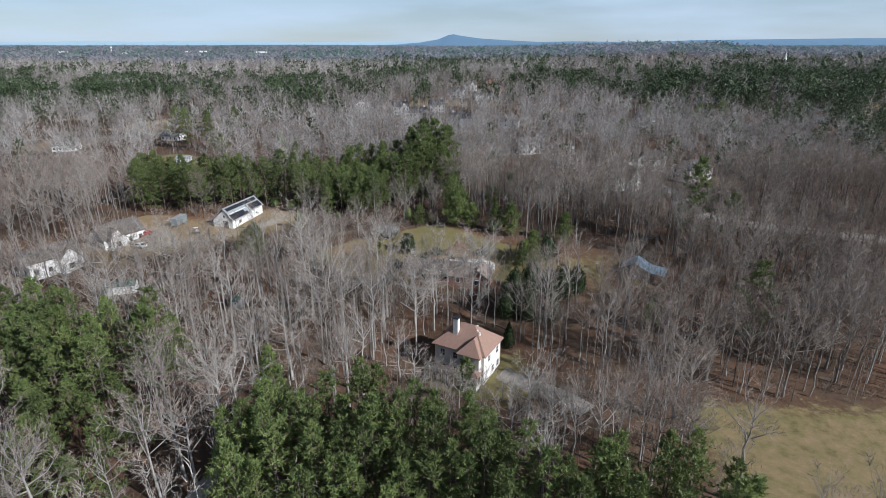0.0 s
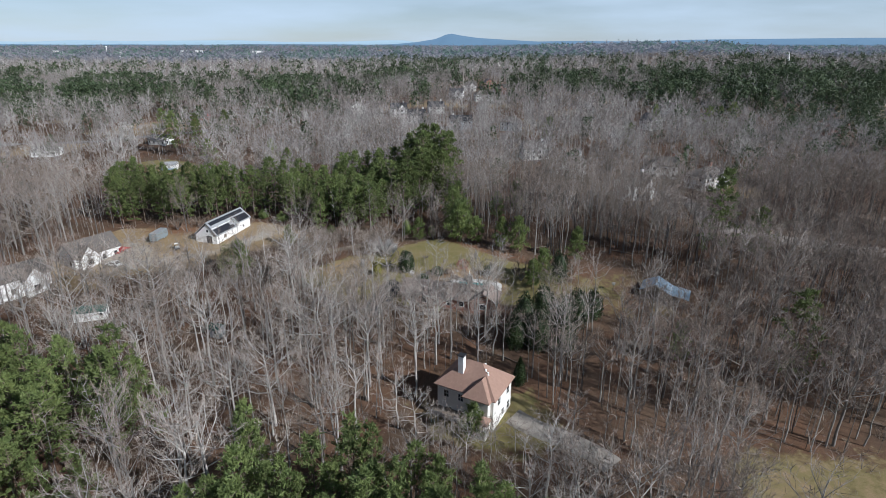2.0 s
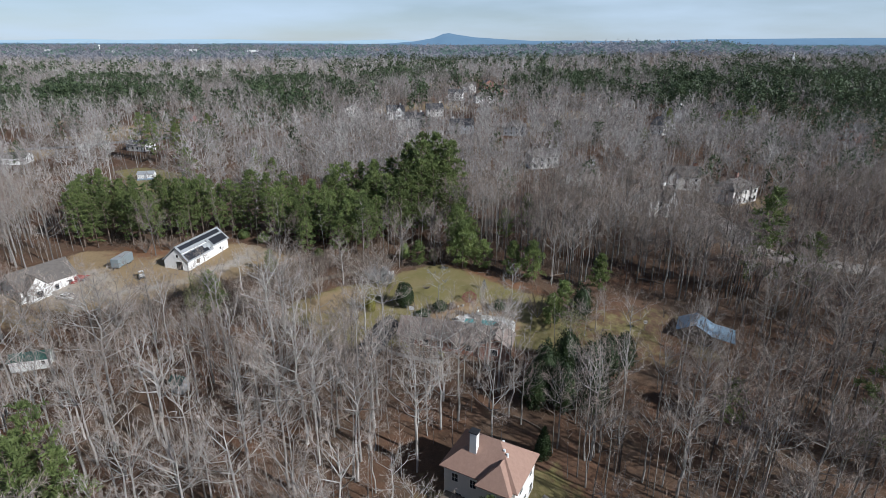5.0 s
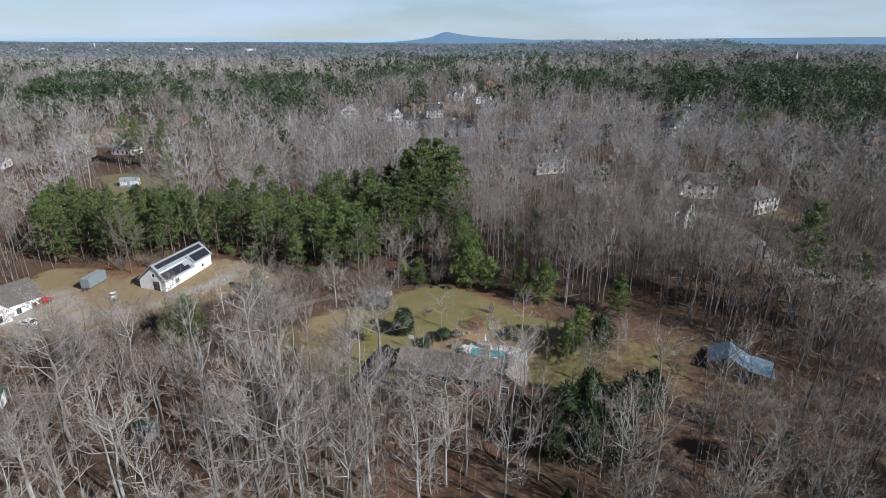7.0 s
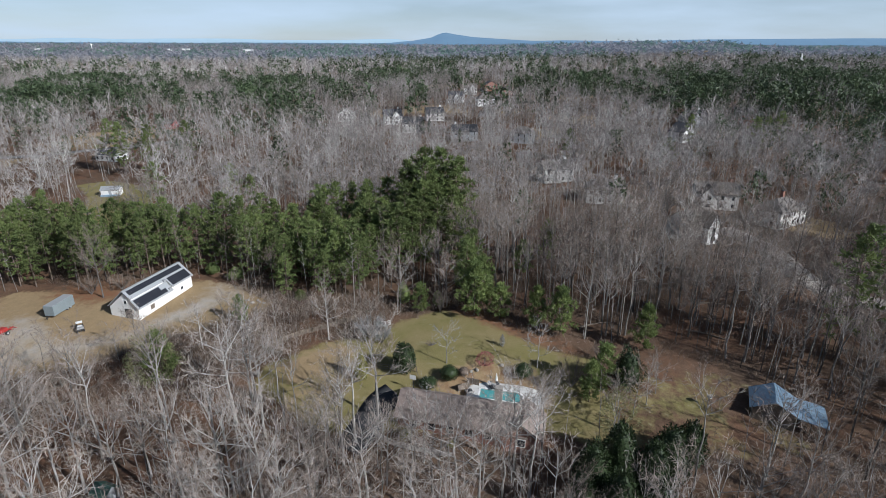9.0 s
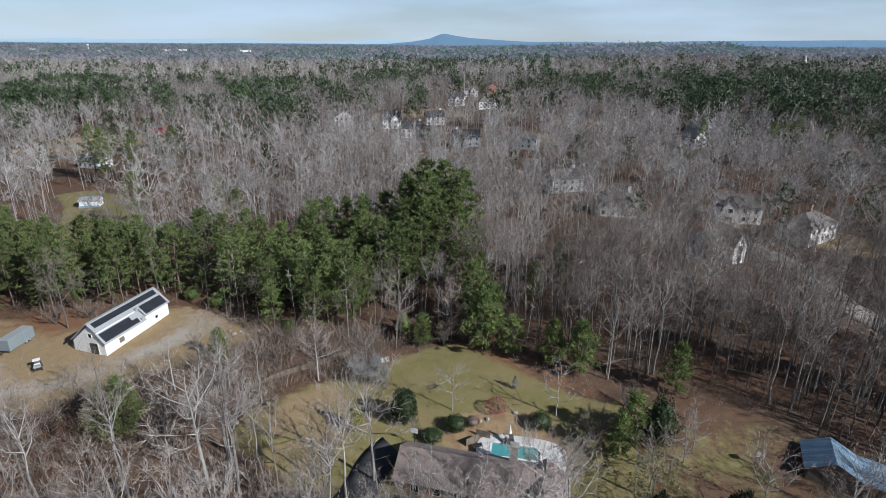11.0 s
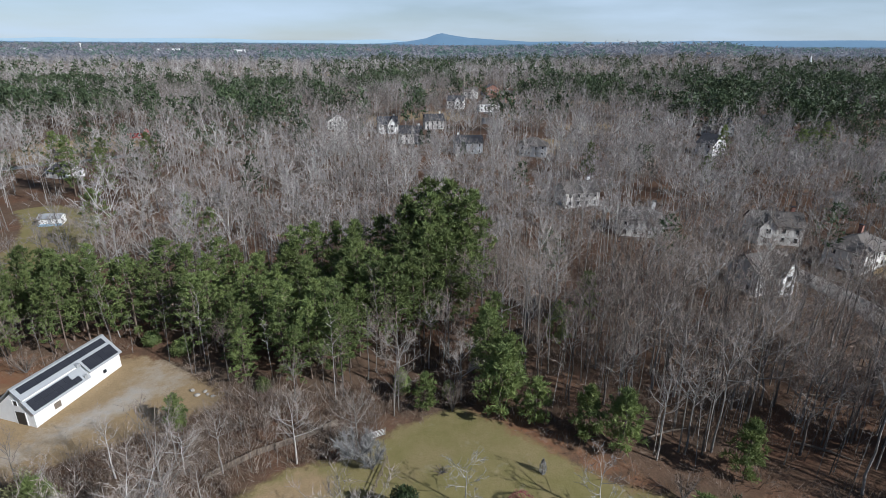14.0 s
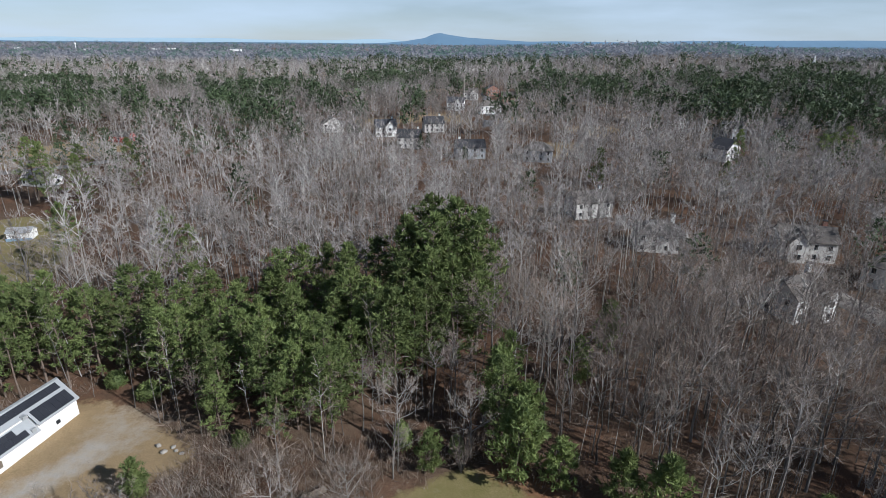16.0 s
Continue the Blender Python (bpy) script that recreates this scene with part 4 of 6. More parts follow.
plain_house(-5, 455, 10, 12, 9, 5.4, 9.0, wall_cream, shingle_dark, "cream house with a dark roof", chimney=(4, 1, 10.5, white_paint))
plain_house(-172, 415, 0, 11, 8, 3.0, 5.2, red_paint, shingle_grey, "low red house with a pale porch", )
plain_house(235, 350, 20, 14, 10, 5.6, 9.2, brick, shingle_dark, "brick house with a steep dark roof", wing=(3, 5, 2, 5.6, 9))
plain_house(260, 395, -20, 14, 10, 5.6, 9.2, brick, shingle_dark, "brick house with dark roof in pines", hip=True)
plain_house(-205, 300, 10, 12, 8, 3.0, 5.0, white_paint, shingle_grey, "low white house among bare trees")
plain_house(-160, 330, -20, 12, 8, 3.0, 5.0, white_paint, shingle_dark, "white cottage with dark roof among trees")
plain_house(-102, 163, 60, 13, 8, 3.4, 6.8, white_paint, shingle_grey, "white farmhouse with a grey shingled roof", wing=(-3, 5, 1.5, 3.2, 6.0), z=4.6)
plain_house(-112, 146, 55, 14, 8, 4.4, 7.2, white_paint, shingle_grey, "white house with grey roof behind bare trees", wing=(3, 5, 2.0, 4, 6.8), z=2.6)


# open yards before the houses of the neighbourhood
for hx, hy, hr in list(HOUSES):
    if hy > 350 and -60 < hx < 150:
        reach = 5 if hy > 500 else 3
        for k in range(reach):
            back = 14 + 15 * k
            GLADES.append((hx * (1 - back / (hy - 80)), hy - back, 10 - k * 0.6))
    elif hy > 250 and 40 < hx < 70:
        GLADES.append((hx * 0.95, hy - 11, 6))

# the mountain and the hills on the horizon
def haze_material(name, colour, strength, base=(0.02, 0.03, 0.03)):
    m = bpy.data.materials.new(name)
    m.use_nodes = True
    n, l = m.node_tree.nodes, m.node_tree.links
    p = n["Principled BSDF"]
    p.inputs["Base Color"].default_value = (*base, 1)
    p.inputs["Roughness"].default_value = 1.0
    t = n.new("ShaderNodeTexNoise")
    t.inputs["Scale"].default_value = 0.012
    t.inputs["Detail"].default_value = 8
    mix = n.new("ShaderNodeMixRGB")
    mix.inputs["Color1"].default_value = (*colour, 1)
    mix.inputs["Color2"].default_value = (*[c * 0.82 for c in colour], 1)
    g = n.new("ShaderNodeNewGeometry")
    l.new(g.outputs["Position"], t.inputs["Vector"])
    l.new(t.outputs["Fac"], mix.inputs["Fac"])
    # emission puts the haze of distance into the surface's own colour
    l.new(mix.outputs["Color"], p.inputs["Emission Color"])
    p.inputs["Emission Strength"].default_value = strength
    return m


# woods near the horizon: a faint blue-grey glow painted in for haze
hazed_twig = haze_material("hazed_twig", (0.075, 0.09, 0.115), 1.0, (0.11, 0.097, 0.09))
hazed_needle = haze_material("hazed_needle", (0.05, 0.078, 0.09), 1.0, (0.045, 0.065, 0.03))


HOUSES.append((-128, 270.5, 4))


# evergreens along the lawn and others that stand alone: x, y, height
EDGE_PINES = [(4, 173.8, 12.5), (9.5, 171.8, 8.5), (17, 168.2, 9.5), (21.5, 166, 10.5), (37.5, 161, 9.5), (6, 179, 11.5)]
LONE_PINES = [(-7, 206, 27), (-3, 210, 29), (-12, 209, 26), (1, 207, 27), (-8, 214, 28), (2, 214, 26), (3, 186, 13), (2.5, 181, 15), (4.5, 188, 15),
          (75, 158, 27), (68, 108, 22), (-30, 72, 12), (-55, 152, 10), (50, 118, 9), (4.6, 95.2, 7.5), (-8, 176, 7), (26, 150, 9), (23, 147, 8), (-47, 172, 6), (84, 154, 18), (-70, 238, 19), (-62, 232, 17), (-98, 245, 18),
          (-138, 300, 22), (-130, 308, 20), (-146, 306, 22), (-124, 296, 19), (-118, 318, 20), (96, 300, 16), (128, 352, 18), (150, 330, 20), (170, 345, 20), (160, 338, 19), (60, 330, 14), (26, 205, 11), (18, 196, 9)]


def clear_of_pines(x, y):
    ok = (near_line(x, y, CLAY_EDGE) > 4.5) | (x > 50)
    thin = lattice(x * 3.1, y * 3.1, 4, 61)
    ok &= ~inside(x, y, [(13, 112), (38, 112), (42, 140), (13, 140)]) | (thin > 0.78)
    ok &= ~inside(x, y, [(44, 124), (68, 124), (68, 142), (44, 142)]) | (thin > 0.68)
    ok &= np.hypot(x + 57, y - 147.5) > 8.5
    for px, py, h in LONE_PINES + EDGE_PINES:
        if h < 15:
            ok &= np.hypot(x - px, (y - py) * 0.8) > 4.2
    return ok


# planting
def plant():
    r = np.random.RandomState(11)
    bare = [bare_tree_soups(k, low=(0.34, 0.50, 0.58)[k % 3], wide=(0.31, 0.20, 0.155)[k % 3], limbs=(11, 10, 8)[k % 3], seconds=(7, 5, 4)[k % 3], twigs=(7, 5, 4)[k % 3], fine=(3, 2, 2)[k % 3]) for k in range(9)]
    pines = [pine_soups(40 + k, low=(0.2, 0.14, 0.34)[k % 3], wide=(0.23, 0.25, 0.25)[k % 3], cone=(0.7, 0.5, 0.6)[k % 3]) for k in range(6)]

    def tree_things(name, pairs, places, bark_mats, crown_mats, label, group, tall):
        bases = []
        for k, (t, c) in enumerate(pairs):
            ob = thing(name, 0, 0, 0, 0, label, "tree", group)
            for piece, (v, f, m), mats in (("trunk", t, [bark_mats[k % len(bark_mats)]]), ("crown", c, crown_mats(k))):
                o = new(piece, mesh_of(piece, v, f, mats, m))
                o.data.attributes.new("tone", "FLOAT", "POINT").data.foreach_set("value", np.full(len(v), (0.12, 0.55, 0.3, 0.7, 0.18, 0.45, 0.6, 0.25, 0.5)[k % 9], np.float32))
                o.parent = ob
            bases.append(ob)
        used = set()
        for k, (x, y, z, turn, w, h) in enumerate(places):
            dusk = [j for j in range(len(bases)) if j in (0, 2, 4, 7)] if name == "bare_tree" and x > 22 else range(len(bases))
            b = dusk[k % len(dusk)]
            m = Matrix.Translation((x, y, z)) @ Matrix.Rotation(turn, 4, "Z") @ Matrix.Diagonal((w, w, h, 1))
            if b in used:
                o = bases[b].copy()
                scene.collection.objects.link(o)
                for child in bases[b].children:
                    c = child.copy()
                    scene.collection.objects.link(c)
                    c.parent = o
                o.matrix_world = m
            else:
                bases[b].matrix_world = m
                used.add(b)

    # evergreens of the near stands
    stand = []
    for poly, step, lo, hi, seed in ((GROVE, 4.4, 17, 24, 1), (BARN_PINES, 4.6, 13.5, 18.5, 2), (FRONT_PINES, 4.6, 15, 19, 3), (CORNER_PINES, 5.0, 15, 18, 4), (WEST_PINES, 5.0, 17, 22, 5), (NEAR_WEST_PINES, 6.5, 13, 18, 6)):
        xs, ys = [p[0] for p in poly], [p[1] for p in poly]
        x, y = scatter(min(xs), max(xs), min(ys), max(ys), step, seed)
        ok = inside(x, y, poly)
        got = rows_of(x[ok], y[ok], r, lo, hi, 18.0)
        if poly is GROVE:  # younger towards the barn, older behind
            got[:, 4:] *= (0.62 + 0.22 * np.clip((y[ok] - 182) / 28, 0, 1) + 0.22 * np.clip((x[ok] + 40) / 40, 0, 1))[:, None]
            got[:, 4] *= 1.2
        stand.append(got)
    rows = np.array([(x, y, gz(x, y) - 0.1, r.rand() * 6, h / 18 * 1.15, h / 18) for x, y, h in LONE_PINES if h >= 15])
    full = np.array([(x, y, gz(x, y) - 0.1, r.rand() * 6, h / 9, h / 9) for x, y, h in LONE_PINES + EDGE_PINES if h < 15])
    tree_things("pine_tree", [pine_soups(60 + k, 9.0, 0.14, 0.37, 44, 4, 15, 0.75, 0.75) for k in range(3)], full, [bark_pine], lambda k: [needle, bark_pine], "full green pine at the edge of the grass", "pines", 9.0)
    tree_things("pine_tree", pines, np.concatenate([*stand, rows]), [bark_pine], lambda k: [needle, bark_pine], "tall green pine with a bare lower trunk", "pines", 18.0)

    # bare trees of the near woods
    x, y = scatter(-150, 160, 52, 216, 5.5, 21, 1.1)
    keep = ((y > 64) | (x < -34) | (x > 46)) & in_view(x, y, 0.9, 22) & free_of(x, y) & clear_of_pines(x, y) & (r.rand(len(x)) < 0.80)
    for poly in PINE_STANDS:
        keep &= ~inside(x, y, poly)
    keep &= ~inside(x, y, [(-118, 176), (-86, 184), (-56, 188), (-60, 198), (-118, 196)])
    keep &= near_line(x, y, CUT_LINE) > 2.2
    more = scatter(-34, 24, 108, 138, 8.2, 27, 1.1)
    some = free_of(*more) & clear_of_pines(*more)
    meadow = scatter(-44, -14, 137, 150, 6.5, 28, 1.1)
    more, some = np.concatenate([more, meadow], axis=1), np.concatenate([some, inside(*meadow, LAWN) & (lattice(*meadow, 6, 29) > 0.35)])
    x, y = np.concatenate([x[keep], more[0][some]]), np.concatenate([y[keep], more[1][some]])
    rows = rows_of(x, y, r, 15, 24, 22.0)
    short = inside(x, y, [(-92, 158), (-62, 172), (-40, 178), (-14, 171), (-20, 165), (-36, 158), (-46, 146), (-72, 142), (-92, 148)])
    rows[short, 4:] *= 0.52
    front = inside(x, y, [(-26, 128), (-24, 141), (20, 141), (22, 128)])
    rows[front, 4:] *= 0.85
    yard = inside(x, y, [(-16, 96), (-14, 80), (18, 80), (34, 84), (30, 94), (14, 93)])
    rows[yard, 4:] *= 0.45
    brushy = inside(x, y, [(-54, 190), (-46, 186), (-30, 180), (-12, 181), (4, 184), (6, 177), (-6, 177), (-18, 171), (-36, 172), (-54, 176)])
    rows[brushy, 4:] *= 0.55
    sapling = inside(x, y, [(-22, 182), (-4, 180), (4, 186), (2, 200), (-6, 195), (-18, 189)])
    rows[sapling, 4:] *= 0.65
    first = (y < 165) & (np.abs(x) < 60) | (y < 120)
    order = np.argsort(~first, kind="stable")
    rows = rows[order]
    tree_things("bare_tree", bare, rows[:290], [bark], lambda k: [bark, twig], "tall leafless tree with grey bark and fine twigs", "bare trees of the wood", 22.0)
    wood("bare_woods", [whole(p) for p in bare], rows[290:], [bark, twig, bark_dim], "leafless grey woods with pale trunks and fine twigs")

    # a close stand to the east
    x, y = scatter(14, 160, 60, 216, 5.2, 24, 1.2)
    keep = in_view(x, y, 0.88, 18) & free_of(x, y) & clear_of_pines(x, y) & (near_line(x, y, CUT_LINE) > 3)
    for poly in PINE_STANDS:
        keep &= ~inside(x, y, poly)
    x, y = x[keep], y[keep]
    rows = rows_of(x, y, r, 11, 21, 20.0)
    rows[inside(x, y, [(-16, 96), (-14, 80), (18, 80), (34, 84), (34, 100), (14, 100)]), 4:] *= 0.45
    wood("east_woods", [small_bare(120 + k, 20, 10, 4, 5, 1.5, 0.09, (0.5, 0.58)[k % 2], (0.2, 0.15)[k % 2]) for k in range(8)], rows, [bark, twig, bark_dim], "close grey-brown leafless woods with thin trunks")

    # young trees and brush between them
    x, y = scatter(-150, 160, 56, 262, 3.3, 22, 1.2)
    keep = in_view(x, y, 0.88, 20) & free_of(x, y) & clear_of_pines(x, y) & (r.rand(len(x)) < 0.55) & (near_line(x, y, CUT_LINE) > 2)
    for poly in PINE_STANDS:
        keep &= ~inside(x, y, poly) | (r.rand(len(x)) < 0.2)
    x, y = x[keep], y[keep]
    rows = rows_of(x, y, r, 6, 15, 12.0)
    low = inside(x, y, [(-92, 158), (-62, 172), (-40, 178), (-14, 171), (-20, 165), (-36, 158), (-46, 146), (-72, 142), (-92, 148)]) | inside(x, y, [(-16, 96), (-14, 80), (18, 80), (34, 84), (30, 94), (14, 93)])
    rows[low, 4:] *= 0.6
    rows[~low & (r.rand(len(x)) < 0.4), 4:] *= 1.35
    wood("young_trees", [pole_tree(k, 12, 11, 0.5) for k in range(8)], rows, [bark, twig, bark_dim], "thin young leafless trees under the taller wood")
    x, y = scatter(-150, 160, 56, 250, 2.5, 23, 1.3)
    edge = np.zeros(len(x), bool)
    for poly in ([(-92, 158), (-62, 174), (-40, 181), (-14, 172), (-20, 165), (-32, 163), (-46, 146), (-72, 142), (-92, 148)], [(-46, 187), (-30, 181), (-12, 181), (4, 184), (6, 177.5), (-5, 177.5), (-18, 171), (-36, 176)], [(-100, 194), (-84, 192), (-66, 197), (-64, 192), (-78, 187), (-100, 188)], [(6, 180), (16, 172), (34, 164), (64, 158), (64, 154), (40, 158), (22, 163)], [(-16, 92), (-14, 82), (18, 82), (40, 84), (40, 76), (18, 76), (-16, 78)]):
        edge |= inside(x, y, poly)
    keep = in_view(x, y, 0.88, 20) & free_of(x, y) & (edge | (r.rand(len(x)) < np.where((y > 158) & (x > -8), 0.42, 0.13)))
    x, y = x[keep], y[keep]
    wood("brush", [brush_clump(k, 46) for k in range(6)], rows_of(x, y, r, 1.4, 3.4, 2.6), [twig, twig_warm, twig], "brown leafless brush along the wood's edge", "brush")
    x, y = scatter(-92, 8, 142, 192, 1.75, 25, 1.3)
    keep = free_of(x, y) & (inside(x, y, [(-90, 152), (-64, 162), (-52, 171), (-40, 178), (-16, 171), (-20, 166), (-32, 163), (-46, 148), (-60, 144), (-90, 148)]) | inside(x, y, [(-50, 186), (-30, 179), (-12, 180), (4, 183), (6, 177.5), (-5, 177.5), (-18, 171), (-36, 175)]))
    keep &= lattice(x, y, 5, 33) > 0.3
    x, y = x[keep], y[keep]
    wood("thicket", [brush_clump(20 + k, 52, 3.4) for k in range(6)], rows_of(x, y, r, 1.8, 4.6, 3.4), [twig, twig_warm, twig], "dense brown leafless thicket between yard and lawn", "brush")

    # the woods behind
    x, y = scatter(-560, 640, 150, 720, 7.3, 31, 1.1)
    more = scatter(-70, 170, 220, 400, 8.4, 32, 1.2)
    x, y = np.concatenate([x, more[0]]), np.concatenate([y, more[1]])
    keep = in_view(x, y) & free_of(x, y, 1) & ((y > 216) | (x < -150) | (x > 160))
    keep &= r.rand(len(x)) < 0.93
    x, y = x[keep], y[keep]
    green = r.rand(len(x)) < pine_share(x, y)
    close = ~green & (y < 330) & (np.abs(x) < 230)
    wood("mid_bare_woods", [small_bare(k, 20, 10, 4, 6, 1.5, 0.115, (0.4, 0.5, 0.55)[k % 3], (0.28, 0.22, 0.17)[k % 3]) for k in range(9)], rows_of(x[close], y[close], r, 13, 23, 20.0), [bark, twig_far, bark_dim], "leafless grey-brown woods")
    beyond = ~green & ~close
    wood("back_bare_woods", [small_bare(10 + k, 20, 9, 2, 4, 2.1, 0.21, (0.36, 0.46)[k % 2], (0.28, 0.22)[k % 2]) for k in range(8)], rows_of(x[beyond], y[beyond], r, 13, 23, 20.0), [bark, twig_far, bark], "leafless grey-brown woods farther back")
    close = green & (y < 400)
    wood("mid_pine_woods", [small_pine(k, 20, 190, 1.3) for k in range(6)], rows_of(x[close], y[close], r, 15, 23, 20.0), [needle_far, needle_dark, bark_pine], "dark green pine woods")
    beyond = green & (y >= 400)
    wood("ridge_pine_woods", [small_pine(30 + k, 20, 95, 2.3) for k in range(6)], rows_of(x[beyond], y[beyond], r, 17, 25, 20.0), [needle_far, needle_dark, bark_pine], "dense dark pine woods behind the houses")
    x, y = scatter(-1200, 1300, 720, 1300, 14.5, 41)
    keep = in_view(x, y, 0.88)
    x, y = x[keep], y[keep]
    green = r.rand(len(x)) < pine_share(x, y)
    wood("far_bare_woods", [small_bare(70 + k, 22, 7, 1, 2, 3.4, 0.7, 0.3, 0.3) for k in range(6)], rows_of(x[~green], y[~green], r, 16, 23, 20.0), [bark, twig_far, bark], "distant leafless woods")
    wood("far_pine_woods", [small_pine(70 + k, 20, 44, 3.8, 0.3) for k in range(5)], rows_of(x[green], y[green], r, 17, 25, 20.0), [needle_far, needle_dark, bark_pine], "distant pine woods")
    x, y = np.concatenate([scatter(-1700, 1800, 1300, 2000, 26, 50), scatter(-3800, 4000, 2000, 4500, 60, 51)], axis=1)
    keep = in_view(x, y, 0.88)
    x, y = x[keep], y[keep]
    green = r.rand(len(x)) < pine_share(x, y)
    # these stands carry their haze as emission in the materials
    wood("backdrop_bare_woods", [small_bare(80 + k, 20, 5, 1, 1, 7, 2.6, 0.2, 0.3) for k in range(5)], rows_of(x[~green], y[~green], r, 18, 24, 20.0) * [1, 1, 1, 1, 2.2, 1], [hazed_twig, hazed_twig, hazed_twig], "hazy leafless woods near the horizon")
    wood("backdrop_pine_woods", [small_pine(80 + k, 20, 26, 5.0, 0.2) for k in range(5)], rows_of(x[green], y[green], r, 18, 27, 20.0) * [1, 1, 1, 1, 2.2, 1], [hazed_needle, hazed_needle, hazed_needle], "hazy pine woods near the horizon")


plant()


def ridge_line(name, far, height, mat, label):
    """A range of hills: a solid ridge with a rounded back, its crest height given along x."""
    xs = np.linspace(-far * 0.86, far * 0.9, 420)
    crest = height(xs)
    rings = []
    for k, (dy, s) in enumerate(((-260, 0.0), (-180, 0.45), (-90, 0.82), (0, 1.0), (90, 0.6))):
        rings.append(np.stack([xs, np.full_like(xs, far + dy), 10 + (crest - 10) * s], -1))
    v = np.concatenate(rings)
    w = len(xs)
    i = (np.arange(4)[:, None] * w + np.arange(w - 1)).ravel()
    me = mesh_of(name, v, np.stack([i, i + 1, i + w + 1, i + w], -1), [mat], smooth=True)
    return tagged(new(name, me), label, "hills", kind="structure")


# glow colours imitate haze, bluer then paler with distance
haze_blue = haze_material("hazed_hill", (0.075, 0.135, 0.21), 1.0)
haze_mount = haze_material("hazed_mountain", (0.12, 0.215, 0.33), 1.0)
haze_pale = haze_material("hazed_far_hills", (0.38, 0.52, 0.62), 1.0)


def mountain_crest(x):
    px = x / 4700 * 968
    peak = np.interp(px, [-110, -70, -40, -8, 8, 18, 30, 60, 110, 160, 210, 330, 420, 700, 800], [0, 1, 3, 8, 14.5, 16, 13.5, 9.5, 6.5, 4, 5, 4, 7, 10, 10])
    return 62 + peak / 968 * 4700


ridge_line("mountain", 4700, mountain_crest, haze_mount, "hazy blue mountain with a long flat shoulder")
ridge_line("backdrop", 4580, lambda x: 56 + 6 * lattice(x, x * 0, 500, 21) + 6 * np.clip(x / 3000, -1, 1) + 2.5 * lattice(x, x * 0, 60, 22), haze_blue, "wooded hills on the horizon, blue with haze")
ridge_line("backdrop", 4800, lambda x: 62 + np.clip(-x / 300, 0, 1) * (14 + 16 * lattice(x, x * 0, 420, 23)), haze_pale, "far hills turned pale by haze")


# roads and drives
def ribbon(name, line, width, mat, label, category="road", lift=0.05):
    """A paved strip along a line in the plan, lying on the land."""
    pts = [Vector((*p, 0)) for p in line]
    fine = []
    for k in range(len(pts) - 1):
        p0, p1, p2, p3 = pts[max(k - 1, 0)], pts[k], pts[k + 1], pts[min(k + 2, len(pts) - 1)]
        for s in range(8):
            t = s / 8
            fine.append(0.5 * (2 * p1 + (p2 - p0) * t + (2 * p0 - 5 * p1 + 4 * p2 - p3) * t * t + (3 * p1 - p0 - 3 * p2 + p3) * t ** 3))
    fine.append(pts[-1])
    v, f = [], []
    for k, p in enumerate(fine):
        d = (fine[min(k + 1, len(fine) - 1)] - fine[max(k - 1, 0)]).normalized()
        side = Vector((-d.y, d.x, 0)) * width / 2
        for s in (-1, -0.33, 0.33, 1):
            q = p + side * s
            v.append((q.x, q.y, gz(q.x, q.y) + lift))
        for s in (1, -1):
            q = p + side * s
            v.append((q.x, q.y, gz(q.x, q.y) - 0.2))
        if k:
            a = (k - 1) * 6
            for j in range(6):
                m = (j + 1) % 6
                f.append((a + j, a + m, a + 6 + m, a + 6 + j))
    me = mesh_of(name, v, f, [mat])
    return tagged(new(name, me), label, category, kind="structure")


ribbon("pavement", DRIVE, 4.6, concrete, "worn concrete drive curving from the house", "drive")
ribbon("pavement", [(-12, 149), (-14.5, 146.5), (-16.5, 142), (-19, 137)], 5.5, new_asphalt, "dark asphalt drive beside the ranch house", "drive", 0.07)
ribbon("road", [(-41, 50), (-40, 62), (-38, 70), (-36, 80)], 3.2, concrete, "pale gravel track between pines", "drive")
ribbon("pavement", [(-15.5, 141), (-12, 138.6), (-7, 137), (-2, 136)], 0.9, concrete, "pale curved path in front of the ranch house", "path", 0.12)
ribbon("road", NEIGHBOUR_ROAD, 7.5, concrete, "grey asphalt street between houses")
ribbon("road", [(-300, 322), (-245, 326), (-210, 334), (-180, 350), (-150, 372)], 6.5, asphalt, "grey country road through the woods")
ribbon("road", [(30, 470), (36, 520), (44, 570), (44, 620), (48, 680)], 7.0, asphalt, "grey street through the far neighbourhood")


# shrubs
def leaf_ball(seed, n, size, rx, rz, tip=0.0, lift=0.0):
    """Leaves over a rounded or pointed body."""
    rnd = random.Random(seed)
    s = Soup()
    for _ in range(n):
        w = Vector((rnd.gauss(0, 1), rnd.gauss(0, 1), rnd.gauss(0, 1))).normalized()
        z = w.z
        pinch = 1 - tip * (z + 1) / 2
        lump = 1 + (0.12 + 0.25 * (tip in (0.45, 0.3))) * math.sin(w.x * 5 + seed) * math.sin(w.y * 6 + w.z * 4) + rnd.uniform(-0.22, 0.05)
        p = Vector((w.x * rx * pinch * lump, w.y * rx * pinch * lump, max(rz * (1 + z * lump), 0.05) + lift))
        d = spread(rnd, w + Vector((0, 0, 0.4)), 0.6)
        s.blade(p, p + d * size * rnd.uniform(0.6, 1.3), size * 0.55, rnd, 0)
    return s.arrays()


